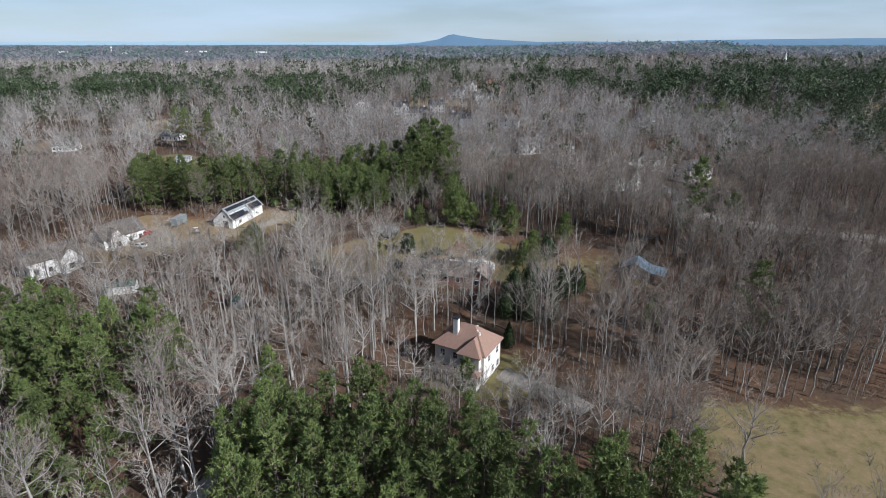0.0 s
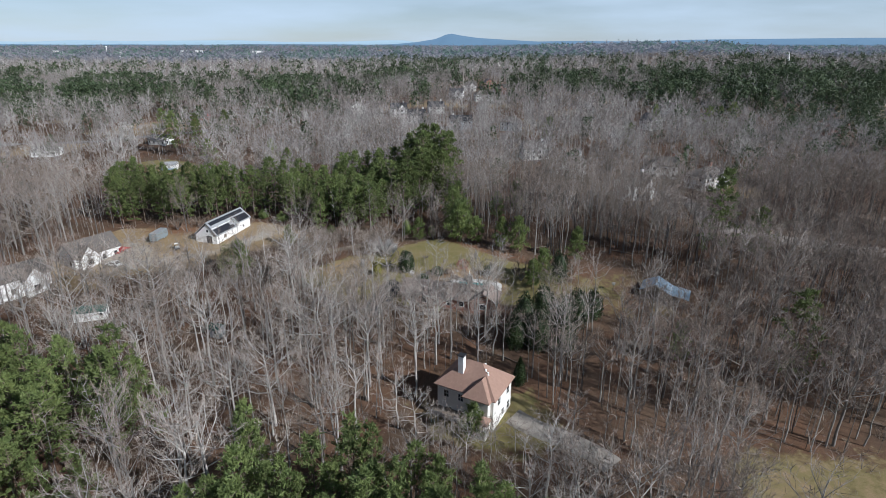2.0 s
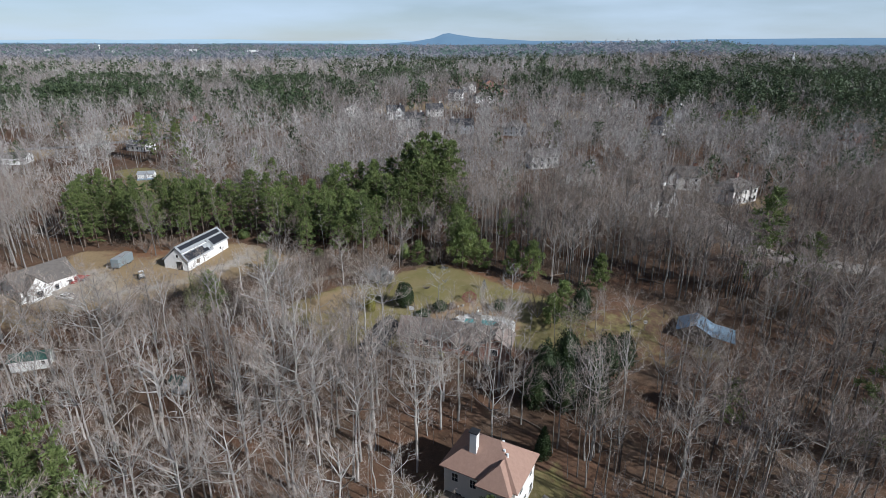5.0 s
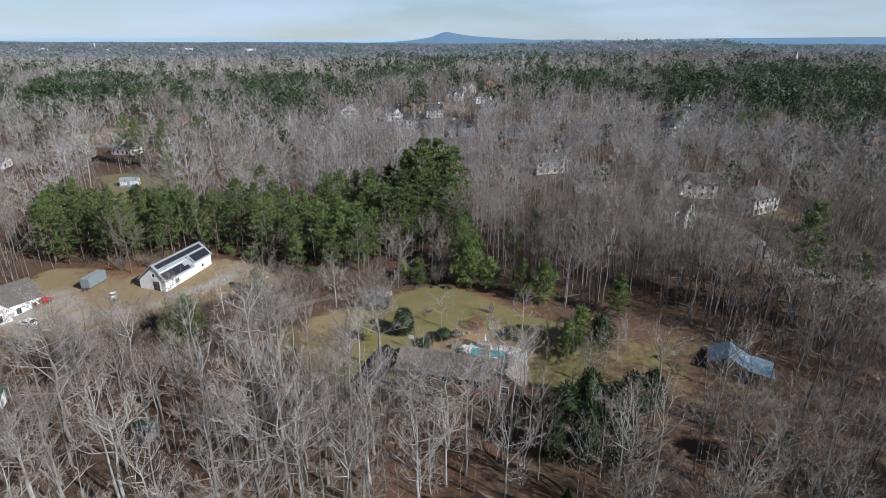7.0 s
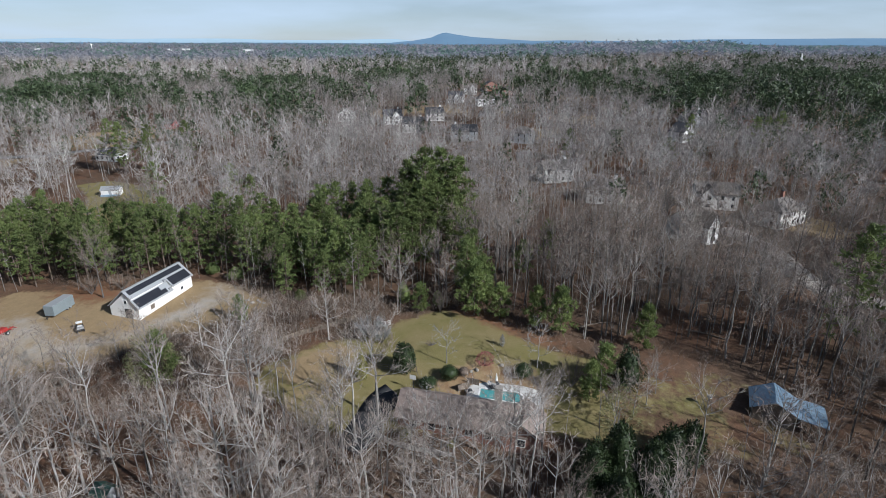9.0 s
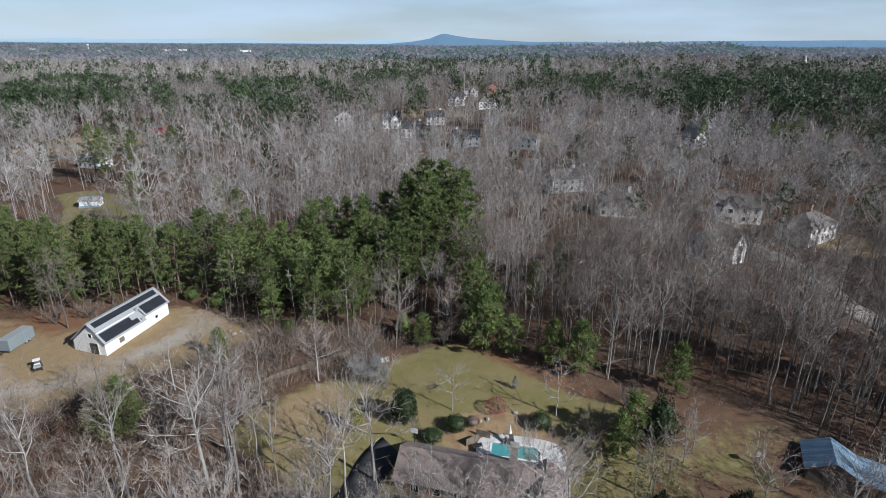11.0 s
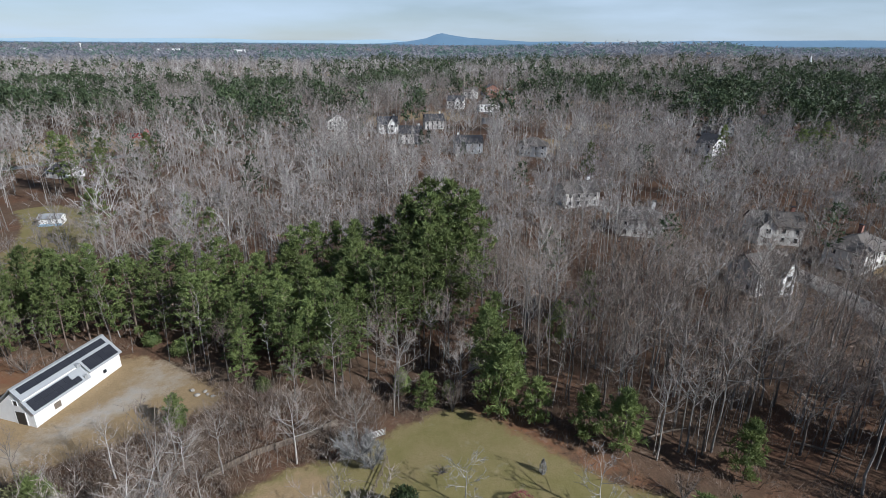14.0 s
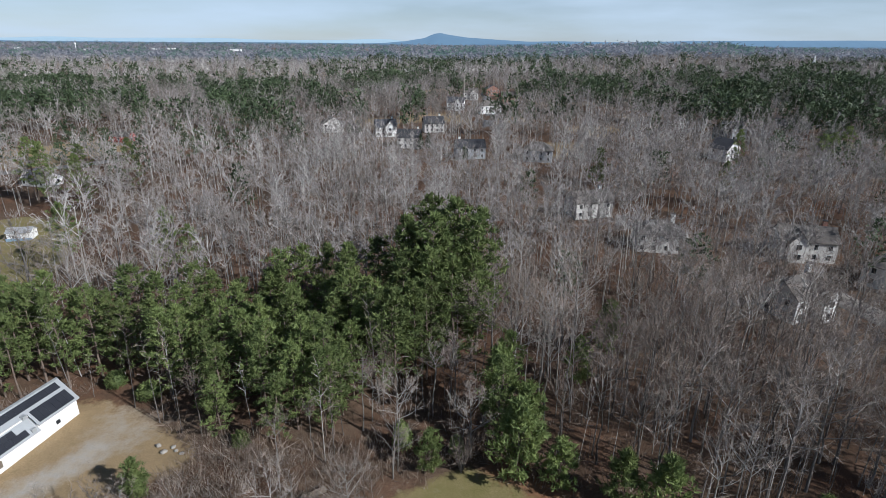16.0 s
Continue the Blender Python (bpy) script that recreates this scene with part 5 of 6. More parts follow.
def shrub(name, x, y, width, height, mat, label, tip=0.0, n=1300, size=0.28, solid=True, lift=0.0, category="shrub"):
    ob = thing(name, x, y, 0, None, label, category)
    v, f, m = leaf_ball(int(abs(x) * 13 + y * 7) % 1000, n, size, width / 2, (height - lift) / 2, tip, lift)
    part("stem", box(-0.08, 0.08, -0.08, 0.08, -0.1, height * 0.6), bark, ob)
    if solid:
        bm = bmesh.new()
        bmesh.ops.create_icosphere(bm, subdivisions=3, radius=1)
        for w in bm.verts:
            k = (0.8 + 0.1 * noise.noise(w.co * 2.5 + Vector((x, y, 0)))) * (1 - tip * (w.co.z + 1) / 2) if tip else 0.84 + 0.1 * noise.noise(w.co * 2.5 + Vector((x, y, 0)))
            w.co = Vector((w.co.x * width / 2 * k, w.co.y * width / 2 * k, max(height / 2 * (1 + w.co.z * 0.86), 0.03)))
        part("inner_foliage", bm, mat, ob)
    crown = new("crown", mesh_of("crown", v, f, [mat], m))
    crown.parent = ob
    return ob


leaf_dark = material("leaf_dark", (0.042, 0.062, 0.022), (0.022, 0.034, 0.014), 1.2, 0.5, island=0.4, thin=0.15)
leaf_red = material("leaf_red", (0.36, 0.11, 0.125), (0.22, 0.07, 0.075), 1.2, 0.7, island=0.4, thin=0.2)
grey_twig = material("grey_twig", (0.34, 0.33, 0.31), (0.22, 0.21, 0.20), 0.6, 0.9, island=0.3)
shrub("holly_tree", -10.5, 154.2, 5.0, 6.2, leaf_dark, "big glossy dark green holly beside a fence", 0.35, 2600, 0.34)
shrub("cypress", -18.4, 152.6, 3.2, 5.6, needle_yellow, "yellow-green pointed cypress by the dry lawn", 0.7, 1900, 0.3)
shrub("clipped_bush", -2.0, 152.6, 3.6, 2.6, leaf_dark, "round clipped dark green bush on the lawn", 0.05, 2200, 0.17)
shrub("clipped_bush", -5.9, 150.6, 3.6, 1.7, leaf_dark, "low wide dark green bush by the house", 0.05, 2000, 0.17)
shrub("clipped_bush", 12.0, 153.2, 3.8, 2.8, leaf_dark, "round clipped dark green bush by the pool", 0.1, 2200, 0.17)
shrub("red_shrub", 5.0, 156.6, 3.6, 2.6, leaf_red, "rounded dull red leafless shrub on mulch", 0.1, 1600, 0.16, False)
shrub("small_conifer", 9.0, 162.2, 1.3, 2.6, grey_twig, "thin grey-brown young conifer on the lawn", 0.7, 700, 0.18, False)
shrub("brown_shrub", 0.8, 153.6, 2.2, 1.6, twig_warm, "brown low shrub in the planting bed", 0.1, 500, 0.22)
shrub("yellow_shrub", -9.6, 139.2, 2.0, 2.0, needle_yellow, "bright yellow-green shrub in front of the ranch house", 0.1, 700, 0.25)
shrub("yellow_shrub", -2.0, 137.6, 1.4, 1.3, needle_yellow, "small yellow-green shrub by the front wall", 0.1, 400, 0.22)
shrub("small_fir", 14.9, 110.2, 3.6, 6.5, leaf_dark, "dark green fir beside the tan-roofed house", 0.85, 1600, 0.34)
for k, (x, y, w, h) in enumerate([(18, 127, 7.5, 11), (22.5, 129, 8, 12), (27, 127, 7.5, 11), (31, 131, 8, 10), (35.5, 134, 6.5, 8), (24.5, 134, 6, 8), (15.5, 122.5, 6.5, 9.5), (20.5, 122, 7.5, 11), (26, 121.5, 7, 9.5)]):
    shrub("evergreen_tree", x, y, w, h, leaf_dark, "dense dark evergreen tree in the hollow", 0.5, 2200, 0.42)
leaf_olive = material("leaf_olive", (0.27, 0.265, 0.125), (0.16, 0.16, 0.08), 1.0, 0.7, island=0.35, thin=0.25)
shrub("evergreen_tree", 30.5, 150.0, 6.5, 8.0, leaf_dark, "dark green conifer beside the pool yard", 0.45, 2600, 0.36)
shrub("green_tree", 26.0, 140.0, 7.0, 9.0, leaf_olive, "thin olive green tree with grey branches behind the house", 0.3, 1500, 0.32, False)
shrub("green_tree", -56.5, 152.5, 9.0, 9.5, leaf_olive, "round olive green pine among the brush", 0.3, 5200, 0.32, False)
for x, y, w, h in ((-52, 428, 5, 9), (-48, 431, 5, 10), (-12, 399, 4, 8), (-8, 402, 4, 8), (9, 372, 4, 7)):
    shrub("evergreen_tree", x, y, w, h, leaf_dark, "dark pointed evergreen beside a far house", 0.7, 700, 0.6)
shrub("small_fir", -46.5, 171.5, 3.0, 5.5, needle, "young green conifer near the barn yard", 0.8, 1000, 0.32)
for x, y, w, h in ((-12, 180.5, 3.4, 5), (-4, 178.8, 2.6, 3.6), (-62, 196, 4, 3), (-55, 193, 5, 3), (-36, 181, 3, 2.5)):
    shrub("evergreen_shrub", x, y, w, h, needle, "ragged green shrub at the wood's edge", 0.4, 800, 0.36)


def bare_shrub(name, x, y, width, height, mat, label, seed, blades=420):
    ob = thing(name, x, y, 0, None, label, "shrub")
    rnd = random.Random(seed)
    stems, sprays = Soup(), Soup()
    for k in range(9):
        az = k * 2.4
        tip = Vector((math.cos(az) * width * 0.33, math.sin(az) * width * 0.33, height * rnd.uniform(0.55, 0.8)))
        stems.tube([(0, 0, -0.1), tip], [0.09, 0.02], 3)
        for _ in range(blades // 9):
            p = tip * rnd.uniform(0.35, 1.0)
            d = spread(rnd, tip.normalized() + Vector((0, 0, 0.2)), 0.7)
            sprays.blade(p, p + d * height * rnd.uniform(0.15, 0.4), 0.055, rnd)
    for piece, soup, m in (("stem", stems, bark), ("crown", sprays, mat)):
        v, f, i = soup.arrays()
        o = new(piece, mesh_of(piece, v, f, [m]))
        o.parent = ob
    return ob


bare_shrub("bare_shrub", -18.2, 165.2, 8, 5.5, grey_twig, "wide pale grey leafless shrub beside the white gate", 1, 2200)
bare_shrub("bare_shrub", -15.6, 163.4, 5, 4.2, grey_twig, "pale grey leafless shrub by the fence", 2, 1100)
bare_shrub("bare_tree", 20.5, 150.5, 8, 6.5, twig_warm, "low spreading leafless tree by the pool", 5, 700)
bare_shrub("bare_tree", -3.5, 175.6, 4, 7, twig, "small leafless tree at the lawn's edge", 6, 300)
bare_shrub("bare_tree", 27.5, 157.5, 4, 5, twig, "small leafless tree on bare clay", 7, 260)
bare_shrub("bare_shrub", -86.5, 184.5, 6, 4.5, twig_warm, "brown leafless shrub beside the clay yard", 8, 500)
bare_shrub("bare_shrub", -80.5, 187.0, 6, 4.2, twig_warm, "brown leafless shrub behind the barn yard", 9, 500)
bare_shrub("brown_bed", -5.5, 162.6, 3.4, 0.8, twig_warm, "low brown dormant plants in a bed", 10, 260)


def lawn_tree(x, y, tall, seed):
    ob = thing("bare_tree", x, y, seed * 50, None, "slim leafless lawn tree with pale bark", "tree")
    (v, f, m), (cv, cf, cm) = bare_tree_soups(seed, tall, 0.25, 0.3, 9, 5, 5)
    for piece, vv, ff, mm, mats in (("trunk", v, f, m, [bark_pale]), ("crown", cv, cf, cm, [bark_pale, grey_twig])):
        o = new(piece, mesh_of(piece, vv, ff, mats, mm))
        o.parent = ob


lawn_tree(-2.4, 156.8, 9.5, 301)
lawn_tree(15.1, 155.6, 10, 302)
lawn_tree(-6.5, 134.5, 14, 303)


def yard_tree(x, y, tall, seed, pale):
    ob = thing("bare_tree", x, y, seed * 50, None, "small leafless tree with grey twigs beside a house", "tree")
    (v, f, m), (cv, cf, cm) = bare_tree_soups(seed, tall, 0.25, 0.36, 10, 6, 5, 2, 0.05)
    for piece, vv, ff, mm, mats in (("trunk", v, f, m, [bark]), ("crown", cv, cf, cm, [bark, twig])):
        o = new(piece, mesh_of(piece, vv, ff, mats, mm))
        o.data.attributes.new("tone", "FLOAT", "POINT").data.foreach_set("value", np.full(len(vv), pale, np.float32))
        o.parent = ob


for k, (x, y, tall, pale) in enumerate([(-2.5, 94, 9.5, 0.3), (1.0, 93, 8, 0.1), (-5.5, 96, 12, 0.5), (8.5, 91.5, 8, 0.1), (12, 92.5, 7, 0.2), (19, 91.5, 8, 0.5), (6, 90, 7.5, 0.15), (-9, 98, 14, 0.6), (23, 97, 9, 0.5), (33, 146, 9.5, 0.45), (30, 144, 8.5, 0.35), (27, 145, 8, 0.3), (35.5, 148.5, 8, 0.25), (25.5, 140.3, 9.5, 0.3)]):
    yard_tree(x, y, tall, 320 + k, pale)


# pool and its yard
def pool_yard():
    z = 3.62
    deck = thing("pool_deck", 8.0, 147.6, -12, z, "pale concrete deck round a swimming pool", "pool deck")
    bm = bmesh.new()
    n = 40
    ring = lambda k, zz: (7.0 * math.copysign(abs(math.cos(k * 2 * math.pi / n)) ** 0.7, math.cos(k * 2 * math.pi / n)), 3.7 * math.copysign(abs(math.sin(k * 2 * math.pi / n)) ** 0.7, math.sin(k * 2 * math.pi / n)), zz)
    hole = [(-4.6, -1.5), (3.0, -1.5), (3.0, 0.5), (2.0, 1.4), (-4.6, 1.4)]
    outer = [ring(k, 0.0) for k in range(n)]
    top = [bm.verts.new(p) for p in outer]
    low = [bm.verts.new((x, y, -2.6)) for x, y, _ in outer]
    inner = [bm.verts.new((x, y, 0.0)) for x, y in hole]
    sink = [bm.verts.new((x, y, -0.35)) for x, y in hole]
    for a, b in ((top, low), (sink, inner)):
        for k in range(len(a)):
            bm.faces.new((a[k], a[(k + 1) % len(a)], b[(k + 1) % len(a)], b[k]))
    edges = [bm.edges.get((r[k], r[(k + 1) % len(r)])) for r in (top, inner) for k in range(len(r))]
    bmesh.ops.triangle_fill(bm, use_beauty=True, edges=edges)
    part("slab", bm, pool_stone, deck)
    rim = bmesh.new()
    for (x0, y0), (x1, y1) in zip(hole, hole[1:] + hole[:1]):
        d = Vector((x1 - x0, y1 - y0, 0))
        block(rim, 0, d.length, -0.05, 0.25, 0.0, 0.06, Matrix.Translation((x0, y0, 0)) @ Matrix.Rotation(math.atan2(d.y, d.x), 4, "Z") @ Matrix.Translation((0, -0.25, 0)))
    part("coping", rim, white_paint, deck)
    bm = bmesh.new()
    faces(bm, [(x, y, -0.16) for x, y in hole], [(0, 1, 2, 3, 4)])
    part("water", bm, water, deck, "clear turquoise pool water")
    u = thing("parasol", 6.6, 150.4, 0, z, "closed white parasol beside the pool", "parasol")
    bm = bmesh.new()
    bmesh.ops.create_cone(bm, cap_ends=True, segments=10, radius1=0.035, radius2=0.03, depth=2.6, matrix=Matrix.Translation((0, 0, 1.3)))
    part("pole", bm, black_metal, u)
    bm = bmesh.new()
    bmesh.ops.create_cone(bm, cap_ends=True, segments=10, radius1=0.28, radius2=0.05, depth=1.5, matrix=Matrix.Translation((0, 0, 2.1)))
    part("canopy", bm, white_paint, u)
    bm = bmesh.new()
    bmesh.ops.create_cone(bm, cap_ends=True, segments=14, radius1=0.35, radius2=0.28, depth=0.12, matrix=Matrix.Translation((0, 0, 0.06)))
    part("base", bm, black_metal, u)
    for x, y, turn in ((5.7, 150.0, 20), (6.9, 149.8, 5)):
        c = thing("sun_lounger", x, y, turn, z, "dark sun lounger facing the pool", "lounger", "loungers by the pool")
        part("seat", box(-0.35, 0.35, -0.8, 0.5, 0.28, 0.38, 0.02), black_metal, c)
        part("backrest", box(-0.35, 0.35, 0.0, 0.75, 0.0, 0.08, 0.02, pose(0, 0.45, 0.36, 50)), black_metal, c)
        for lx in (-0.3, 0.3):
            for ly in (-0.7, 0.4):
                part("leg", box(lx - 0.03, lx + 0.03, ly - 0.03, ly + 0.03, 0, 0.28), black_metal, c)
    for x, y, turn in ((0.6, 150.0, 30), (2.4, 151.2, -20)):
        c = thing("garden_screen", x, y, turn, None, "low weathered wooden screen by the pool", "screen")
        for k in range(8):
            part("board", box(-1.2 + k * 0.3, -0.93 + k * 0.3, -0.04, 0.04, 0, 1.3), wood_grey, c)
        part("rail", box(-1.2, 1.2, 0.04, 0.1, 1.0, 1.1), wood_grey, c)
    c = thing("garden_table", 1.4, 149.0, 15, None, "dark patio table among chairs", "table")
    part("tabletop", box(-0.7, 0.7, -0.45, 0.45, 0.7, 0.75, 0.01), black_metal, c)
    for lx in (-0.6, 0.6):
        for ly in (-0.35, 0.35):
            part("leg", box(lx - 0.03, lx + 0.03, ly - 0.03, ly + 0.03, 0, 0.7), black_metal, c)
    d = thing("basketball_hoop", -8.6, 149.4, -20, None, "white basketball backboard on a pole", "hoop")
    part("pole", box(-0.05, 0.05, -0.05, 0.05, 0, 3.0), black_metal, d)
    part("backboard", box(-0.6, 0.6, -0.25, -0.2, 2.6, 3.5, 0.02), white_paint, d)


pool_yard()


# fences and gate
def fence(line, step, tall, rails, mat, label, boards=False):
    ob = thing("fence", line[0][0], line[0][1], 0, 0.0, label, "fence")
    ox, oy = line[0]
    for (x0, y0), (x1, y1) in zip(line, line[1:]):
        long = math.hypot(x1 - x0, y1 - y0)
        n = max(1, round(long / step))
        turn = math.atan2(y1 - y0, x1 - x0)
        for k in range(n):
            a, b = k / n, (k + 1) / n
            ax, ay, bx, by = x0 + (x1 - x0) * a, y0 + (y1 - y0) * a, x0 + (x1 - x0) * b, y0 + (y1 - y0) * b
            za, zb = gz(ax, ay), gz(bx, by)
            part("post", box(-0.055, 0.055, -0.055, 0.055, -0.3, tall, m=Matrix.Translation((ax - ox, ay - oy, za))), mat, ob)
            dip = math.atan2(zb - za, long / n)
            m = Matrix.Translation((ax - ox, ay - oy, za)) @ Matrix.Rotation(turn, 4, "Z") @ Matrix.Rotation(-dip, 4, "Y")
            for r in rails:
                part("rail", box(0, long / n, -0.1, -0.07, r - 0.045, r + 0.045, m=m), mat, ob)
            if boards:
                c = int(long / n / 0.19)
                for j in range(c):
                    part("board", box(j * 0.19 + 0.01, j * 0.19 + 0.165, 0.07, 0.095, 0.08, tall - 0.05 * (j % 2), m=m), mat, ob)
    return ob


fence([(-14.2, 168), (-13.4, 164.5), (-15.2, 158), (-16.2, 155.2), (-8.2, 154.2), (-7.4, 151.5)], 2.4, 1.3, (0.3, 0.7, 1.1), wood_grey, "dark weathered rail fence round the yard")
fence([(-16.2, 155.2), (-19.5, 151.8), (-22.5, 147.5), (-24.5, 143)], 2.4, 1.3, (0.3, 0.7, 1.1), wood_grey, "dark weathered rail fence along the dry lawn")
fence([(-22, 172.5), (-28, 168.5), (-33, 166), (-39, 161.5)], 2.4, 1.2, (0.35, 1.0), wood_grey, "grey-brown board fence in the brush", boards=True)


def white_gate():
    g = thing("gate", -17.5, 168.6, 28, None, "white tubular farm gate at the lawn's edge", "gate")
    for k in range(5):
        part("rail", box(0, 3.6, -0.025, 0.025, 0.25 + k * 0.25, 0.3 + k * 0.25), white_paint, g)
    for x in (0, 1.2, 2.4, 3.55):
        part("upright", box(x, x + 0.05, -0.03, 0.03, 0.2, 1.32), white_paint, g)
    for x in (-0.2, 3.75):
        part("post", box(x - 0.08, x + 0.08, -0.08, 0.08, -0.3, 1.45), wood_grey, g)


white_gate()


# barn yard
def wheel(parent, x, y, r, w=0.22):
    bm = bmesh.new()
    bmesh.ops.create_cone(bm, cap_ends=True, segments=16, radius1=r, radius2=r, depth=w, matrix=Matrix.Translation((x, y, r)) @ Matrix.Rotation(radians(90), 4, "Y"))
    t = part("wheel", bm, black_metal, parent)
    bm = bmesh.new()
    bmesh.ops.create_cone(bm, cap_ends=True, segments=12, radius1=r * 0.55, radius2=r * 0.55, depth=w + 0.03, matrix=Matrix.Translation((x, y, r)) @ Matrix.Rotation(radians(90), 4, "Y"))
    part("rim", bm, grey_metal, t)


def trailer():
    t = thing("cargo_trailer", -88.4, 175.9, -6, None, "grey enclosed cargo trailer on the dry grass", "trailer")
    part("body", box(-1.15, 1.15, -3.1, 3.1, 0.45, 2.75, 0.06), trailer_grey, t)
    part("roof", box(-1.1, 1.1, -3.05, 3.05, 2.75, 2.82, 0.03), grey_metal, t, "pale roof sheet")
    for k in range(10):
        for sx in (-1, 1):
            part("rib", box(sx * 1.15 - 0.02, sx * 1.15 + 0.02, -2.95 + k * 0.65, -2.9 + k * 0.65, 0.5, 2.7), trailer_grey, t)
    for sx in (-1, 1):
        for y in (0.9, 1.8):
            wheel(t, sx * 1.02, y, 0.36)
    part("tongue", box(-0.08, 0.08, -4.2, -3.1, 0.42, 0.52), black_metal, t)
    part("jack", box(-0.05, 0.05, -4.0, -3.9, 0.0, 0.8), black_metal, t)


trailer()


def small_loader():
    c = thing("utility_cart", -79.5, 168.2, 35, None, "small black and white utility cart on dry grass", "cart")
    part("body", box(-0.65, 0.65, -1.3, 1.2, 0.45, 0.85, 0.06), black_metal, c)
    part("cargo_bed", box(-0.6, 0.6, -1.3, -0.4, 0.85, 1.15, 0.03), grey_metal, c)
    part("seat", box(-0.5, 0.5, -0.25, 0.25, 0.85, 1.15, 0.05), white_paint, c)
    part("roof", box(-0.6, 0.6, -0.4, 0.7, 1.85, 1.92, 0.02), white_paint, c)
    for x in (-0.55, 0.55):
        for y in (-0.35, 0.65):
            part("roof_post", box(x - 0.03, x + 0.03, y - 0.03, y + 0.03, 0.85, 1.86), black_metal, c)
    for x in (-0.62, 0.62):
        for y in (-0.85, 0.8):
            wheel(c, x, y, 0.3)


small_loader()


def red_machine():
    c = thing("farm_implement", -94.6, 166.5, -10, None, "long red farm implement parked beside the farmhouse", "implement")
    part("frame", box(-0.12, 0.12, -2.8, 2.8, 0.6, 0.8, 0.03), red_paint, c)
    for k in range(6):
        part("cross_bar", box(-0.9, 0.9, -2.5 + k, -2.4 + k, 0.55, 0.68), red_paint, c)
    part("hopper", box(-0.7, 0.7, -0.9, 0.9, 0.8, 1.6, 0.15), red_paint, c)
    for x in (-0.85, 0.85):
        wheel(c, x, 0.4, 0.42)


red_machine()


def white_car(x, y, turn, label):
    c = thing("car", x, y, turn, None, label, "car")
    bm = bmesh.new()
    side = [(-2.25, 0.35), (2.2, 0.35), (2.25, 0.75), (1.2, 0.95), (0.55, 1.42), (-1.2, 1.45), (-1.9, 1.0), (-2.3, 0.9)]
    n = len(side)
    pts = [(-0.88, y0, z0) for y0, z0 in side] + [(0.88, y0, z0) for y0, z0 in side]
    faces(bm, pts, [tuple(range(n)), tuple(range(2 * n - 1, n - 1, -1))] + [(i, i + n, (i + 1) % n + n, (i + 1) % n) for i in range(n)])
    bmesh.ops.bevel(bm, geom=bm.edges[:], offset=0.07, segments=2, affect="EDGES")
    part("body", bm, white_paint, c)
    part("windscreen", plate([(-0.72, 1.22, 0.98), (0.72, 1.22, 0.98), (0.66, 0.6, 1.43), (-0.66, 0.6, 1.43)], 0.03), glass_dark, c)
    part("rear_window", plate([(-0.7, -1.9, 1.05), (0.7, -1.9, 1.05), (0.64, -1.25, 1.47), (-0.64, -1.25, 1.47)], 0.03), glass_dark, c)
    for sx in (-1, 1):
        part("side_window", box(sx * 0.875 - 0.02, sx * 0.875 + 0.02, -1.1, 0.6, 1.02, 1.34), glass_dark, c)
        for wy in (-1.4, 1.4):
            wheel(c, sx * 0.8, wy, 0.33)


white_car(-93.0, 158.2, 75, "white car parked on gravel by the farmhouse")


# small things on the land
def rock(x, y, s, seed):
    bm = bmesh.new()
    bmesh.ops.create_icosphere(bm, subdivisions=2, radius=s)
    for v in bm.verts:
        k = 1 + 0.28 * noise.noise(v.co * 1.7 / s + Vector((seed, 0, 0)))
        v.co = Vector((v.co.x * k, v.co.y * k * 0.8, v.co.z * k * 0.6))
    ob = thing("rock", x, y, seed * 40, gz(x, y) + s * 0.3, "grey boulder lying on the ground", "rock", "boulders")
    part("stone", bm, rock_grey, ob)


for k, (x, y, s) in enumerate([(-38.5, 154.3, 0.75), (-47, 180, 0.5), (-46, 181, 0.4), (-45.3, 180.2, 0.35), (-48.4, 181.4, 0.45), (-44.2, 179.6, 0.4), (2.2, 154.4, 0.4), (3.4, 154.8, 0.45), (-0.6, 154.6, 0.4), (8.3, 156.2, 0.5)]):
    rock(x, y, s, k)


def bird_bath():
    b = thing("bird_feeder", 43.9, 145.6, 0, None, "white bird feeder on a post", "feeder")
    part("post", box(-0.06, 0.06, -0.06, 0.06, -0.1, 1.9), wood_grey, b)
    part("house", gable_shell(-0.3, 0.3, -0.3, 0.3, 1.9, 2.25, 2.5), white_paint, b)
    part("roof", gable_roof(-0.3, 0.3, -0.3, 0.3, 2.25, 2.5, 0.1, 0.03), rock_grey, b)


bird_bath()


def log_pile(x, y, turn):
    p = thing("fallen_log", x, y, turn, None, "grey fallen log lying in leaf litter", "log", "fallen logs")
    s = Soup()
    s.tube([(-3.5, 0, 0.15), (-1, 0.2, 0.22), (1.5, 0.1, 0.2), (4.0, -0.3, 0.15)], [0.22, 0.2, 0.16, 0.08], 6)
    s.tube([(1.0, 0.1, 0.2), (2.4, 1.2, 0.6)], [0.08, 0.03], 4)
    v, f, m = s.arrays()
    o = new("log", mesh_of("log", v, f, [wood_grey]))
    o.parent = p


for x, y, t in ((30, 170, 20), (52, 166, -30), (-20, 120, 40), (40, 186, 70), (24, 122, 10), (-60, 137, 25), (60, 178, -10), (14, 118, -40)):
    log_pile(x, y, t)


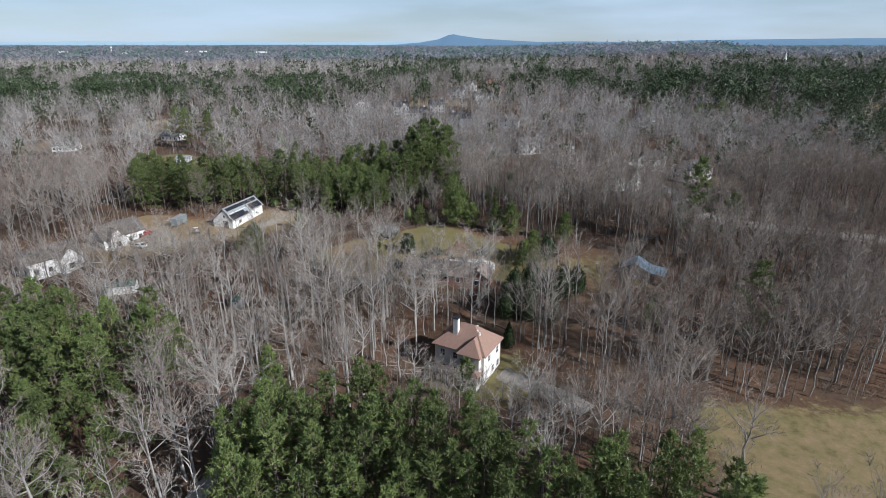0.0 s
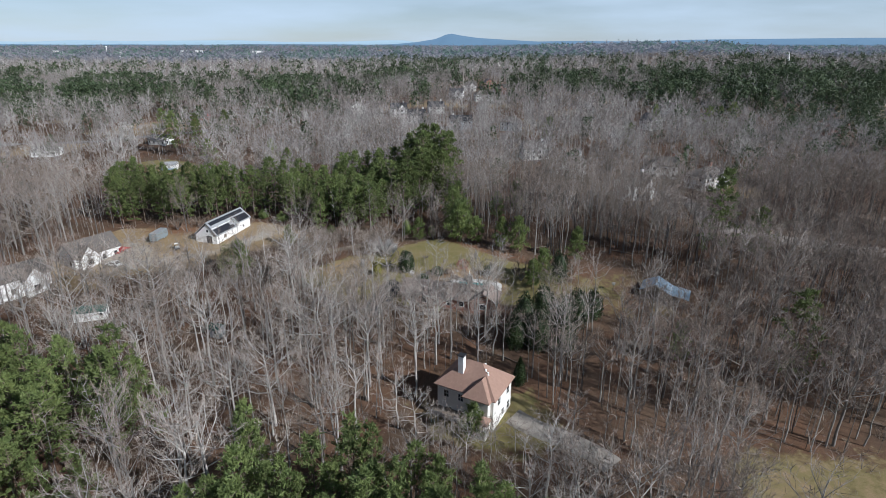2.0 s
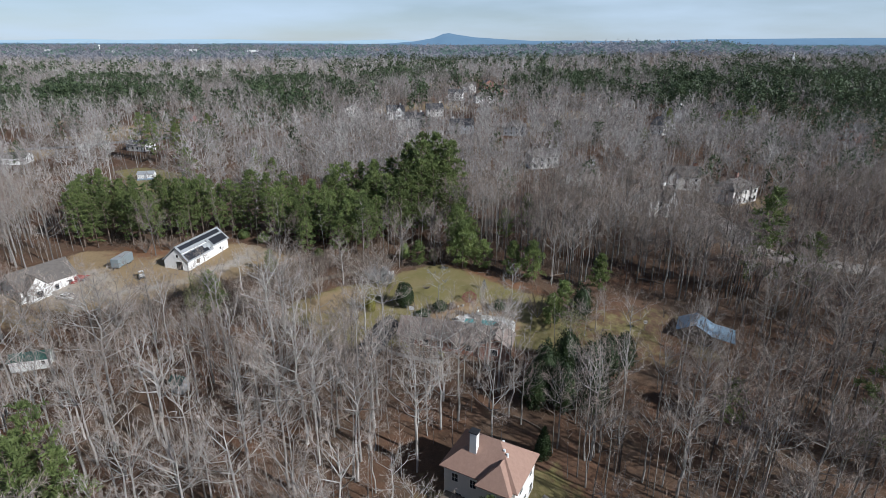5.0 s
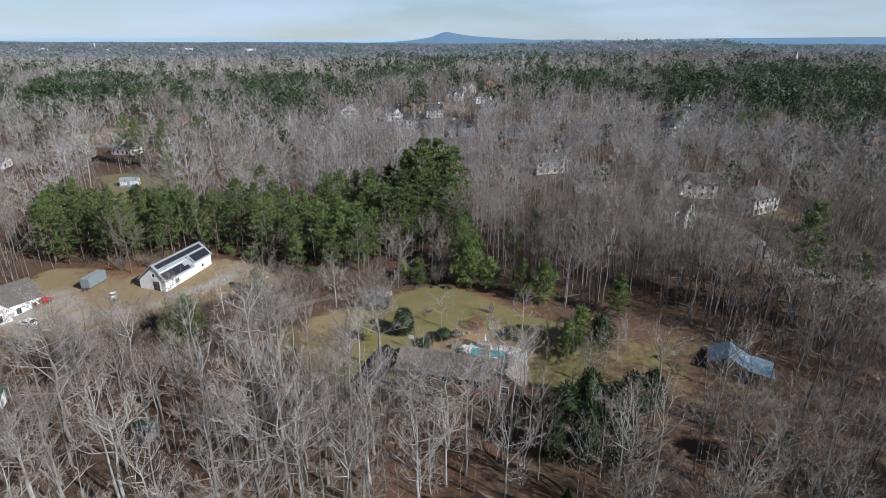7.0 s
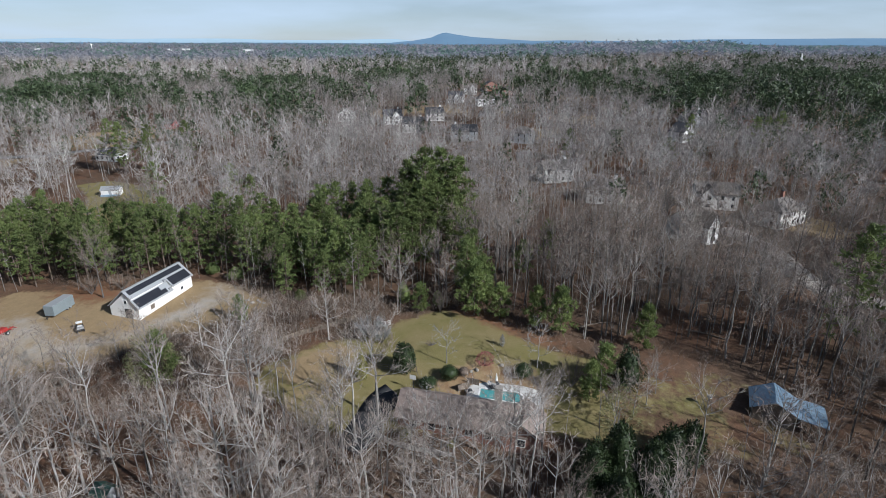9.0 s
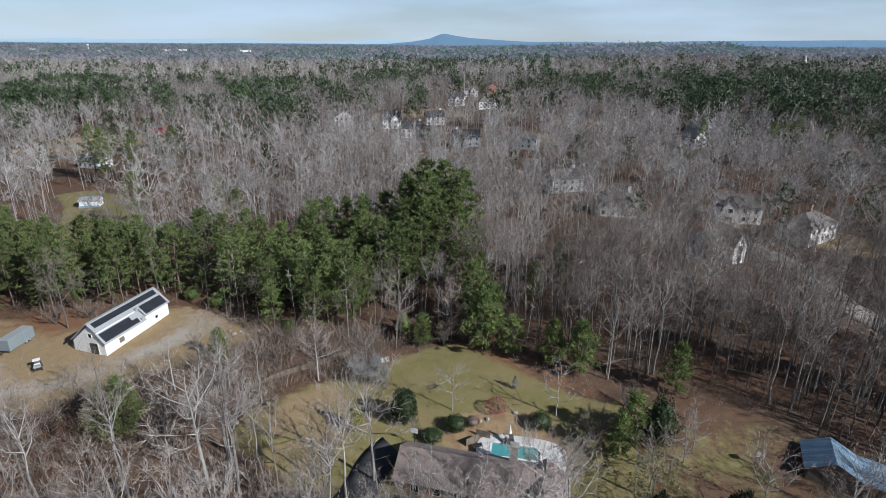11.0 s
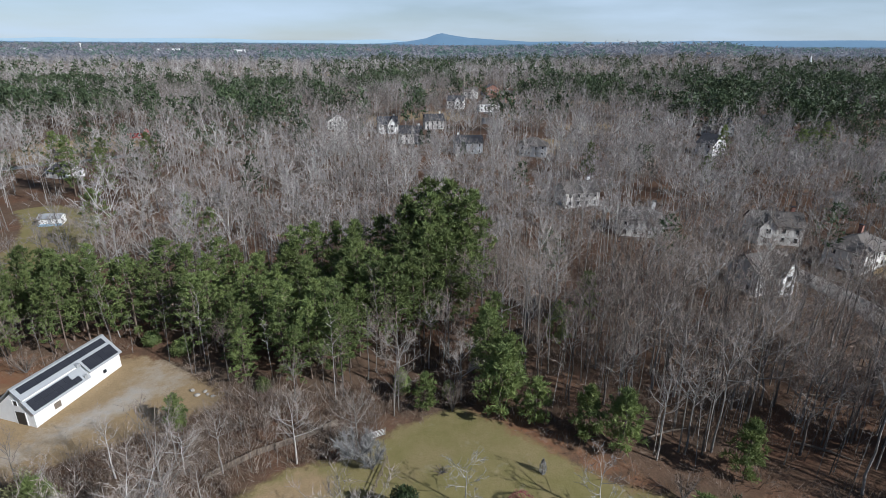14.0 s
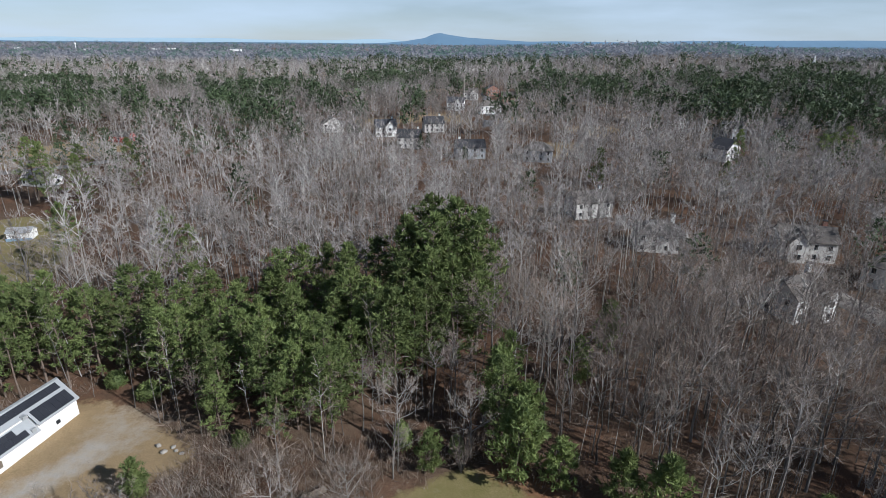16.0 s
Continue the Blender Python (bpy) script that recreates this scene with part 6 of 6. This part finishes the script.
def teal_shed():
    s = thing("shed", -128, 270.5, 10, None, "small white shed with a grey roof and teal skirting", "shed")
    part("wall", gable_shell(-3.2, 3.2, -2, 2, 0.0, 2.3, 3.3), white_paint, s)
    part("roof", gable_roof(-3.2, 3.2, -2, 2, 2.3, 3.3, 0.3, 0.1), grey_metal, s)
    part("door", box(-0.5, 0.5, -2.06, -2.0, 0.0, 2.0), wall_grey, s)
    part("skirting", box(-3.4, 3.4, -2.5, -2.06, -0.2, 0.6), sky_tinted_metal, s)


teal_shed()


def garden_shed(x, y, turn, w, d, wall, roof, label):
    s = thing("shed", x, y, turn, None, label, "shed")
    part("wall", gable_shell(-w / 2, w / 2, -d / 2, d / 2, -0.2, 2.2, 3.1), wall, s)
    part("roof", gable_roof(-w / 2, w / 2, -d / 2, d / 2, 2.2, 3.1, 0.3, 0.1), roof, s)
    part("door", box(-0.5, 0.5, -d / 2 - 0.06, -d / 2, -0.1, 2.0), white_paint, s)
    window_on(s, w / 2 - 0.9, -d / 2, 1.4, 0.6, 0.7, -90)


green_metal = material("green_metal_roof", (0.05, 0.12, 0.095), (0.04, 0.09, 0.075), 0.8, 0.4, metal=0.2)
garden_shed(-86.5, 135.5, 15, 7, 3.6, white_paint, green_metal, "white shed with a dark green metal roof")
garden_shed(-53, 128, -20, 2.6, 2.2, wall_grey, green_metal, "small grey shed with a green roof in the woods")


def utility_pole(x, y, tall, label):
    p = thing("utility_pole", x, y, 20, None, label, "pole")
    bm = bmesh.new()
    bmesh.ops.create_cone(bm, cap_ends=True, segments=10, radius1=tall * 0.02, radius2=tall * 0.012, depth=tall, matrix=Matrix.Translation((0, 0, tall / 2)))
    part("post", bm, concrete, p)
    for zz in (0.92, 0.97):
        part("cross_arm", box(-1.8, 1.8, -0.15, 0.15, tall * zz, tall * zz + 0.3), concrete, p)


utility_pole(20.4, 566, 27, "tall pale steel pole rising above far roofs")


def church():
    c = thing("church", 579, 986, -25, None, "white church with a pointed steeple on the far ridge", "church")
    part("nave", gable_shell(-7, 7, -12, 12, -1, 8, 14, "y"), white_paint, c)
    part("roof", gable_roof(-7, 7, -12, 12, 8, 14, 0.6, 0.3, along="y"), shingle_grey, c)
    part("tower", box(-2.5, 2.5, -14, -9, -1, 19), white_paint, c)
    bm = bmesh.new()
    bmesh.ops.create_cone(bm, cap_ends=True, segments=8, radius1=2.6, radius2=0.05, depth=14, matrix=Matrix.Translation((0, -11.5, 26)))
    part("steeple", bm, white_paint, c)


church()


def water_tower(x, y, top):
    z = gz(x, y)
    w = thing("water_tower", x, y, 0, z, "small white water tower on the horizon", "tower")
    bm = bmesh.new()
    bmesh.ops.create_cone(bm, cap_ends=True, segments=12, radius1=1.6, radius2=1.2, depth=top - z, matrix=Matrix.Translation((0, 0, (top - z) / 2)))
    part("shaft", bm, white_paint, w)
    bm = bmesh.new()
    bmesh.ops.create_uvsphere(bm, u_segments=14, v_segments=8, radius=4)
    bmesh.ops.transform(bm, matrix=Matrix.Translation((0, 0, top - z)) @ Matrix.Diagonal((1, 1, 0.8, 1)), verts=bm.verts[:])
    part("tank", bm, white_paint, w)


water_tower(-1350, 2380, 52)


def far_building(x, y, w, d, h, label):
    b = thing("building", x, y, 15, None, label, "building", "pale buildings of the far town")
    part("wall", box(-w / 2, w / 2, -d / 2, d / 2, -3, h), white_paint, b)
    part("roof", box(-w / 2 - 0.5, w / 2 + 0.5, -d / 2 - 0.5, d / 2 + 0.5, h, h + 1.0), grey_metal, b)
    for k in range(6):
        part("window", box(-w / 2 + (k + 0.25) * w / 6, -w / 2 + (k + 0.75) * w / 6, -d / 2 - 0.1, -d / 2, h * 0.4, h * 0.8), glass_dark, b)


for x, y, w, h in ((-590, 1900, 34, 24), (-760, 1850, 20, 22), (-820, 1880, 18, 23), (-1300, 2000, 22, 23), (-980, 1800, 16, 21)):
    far_building(x, y, w, 20, h, "pale low building of the far town")
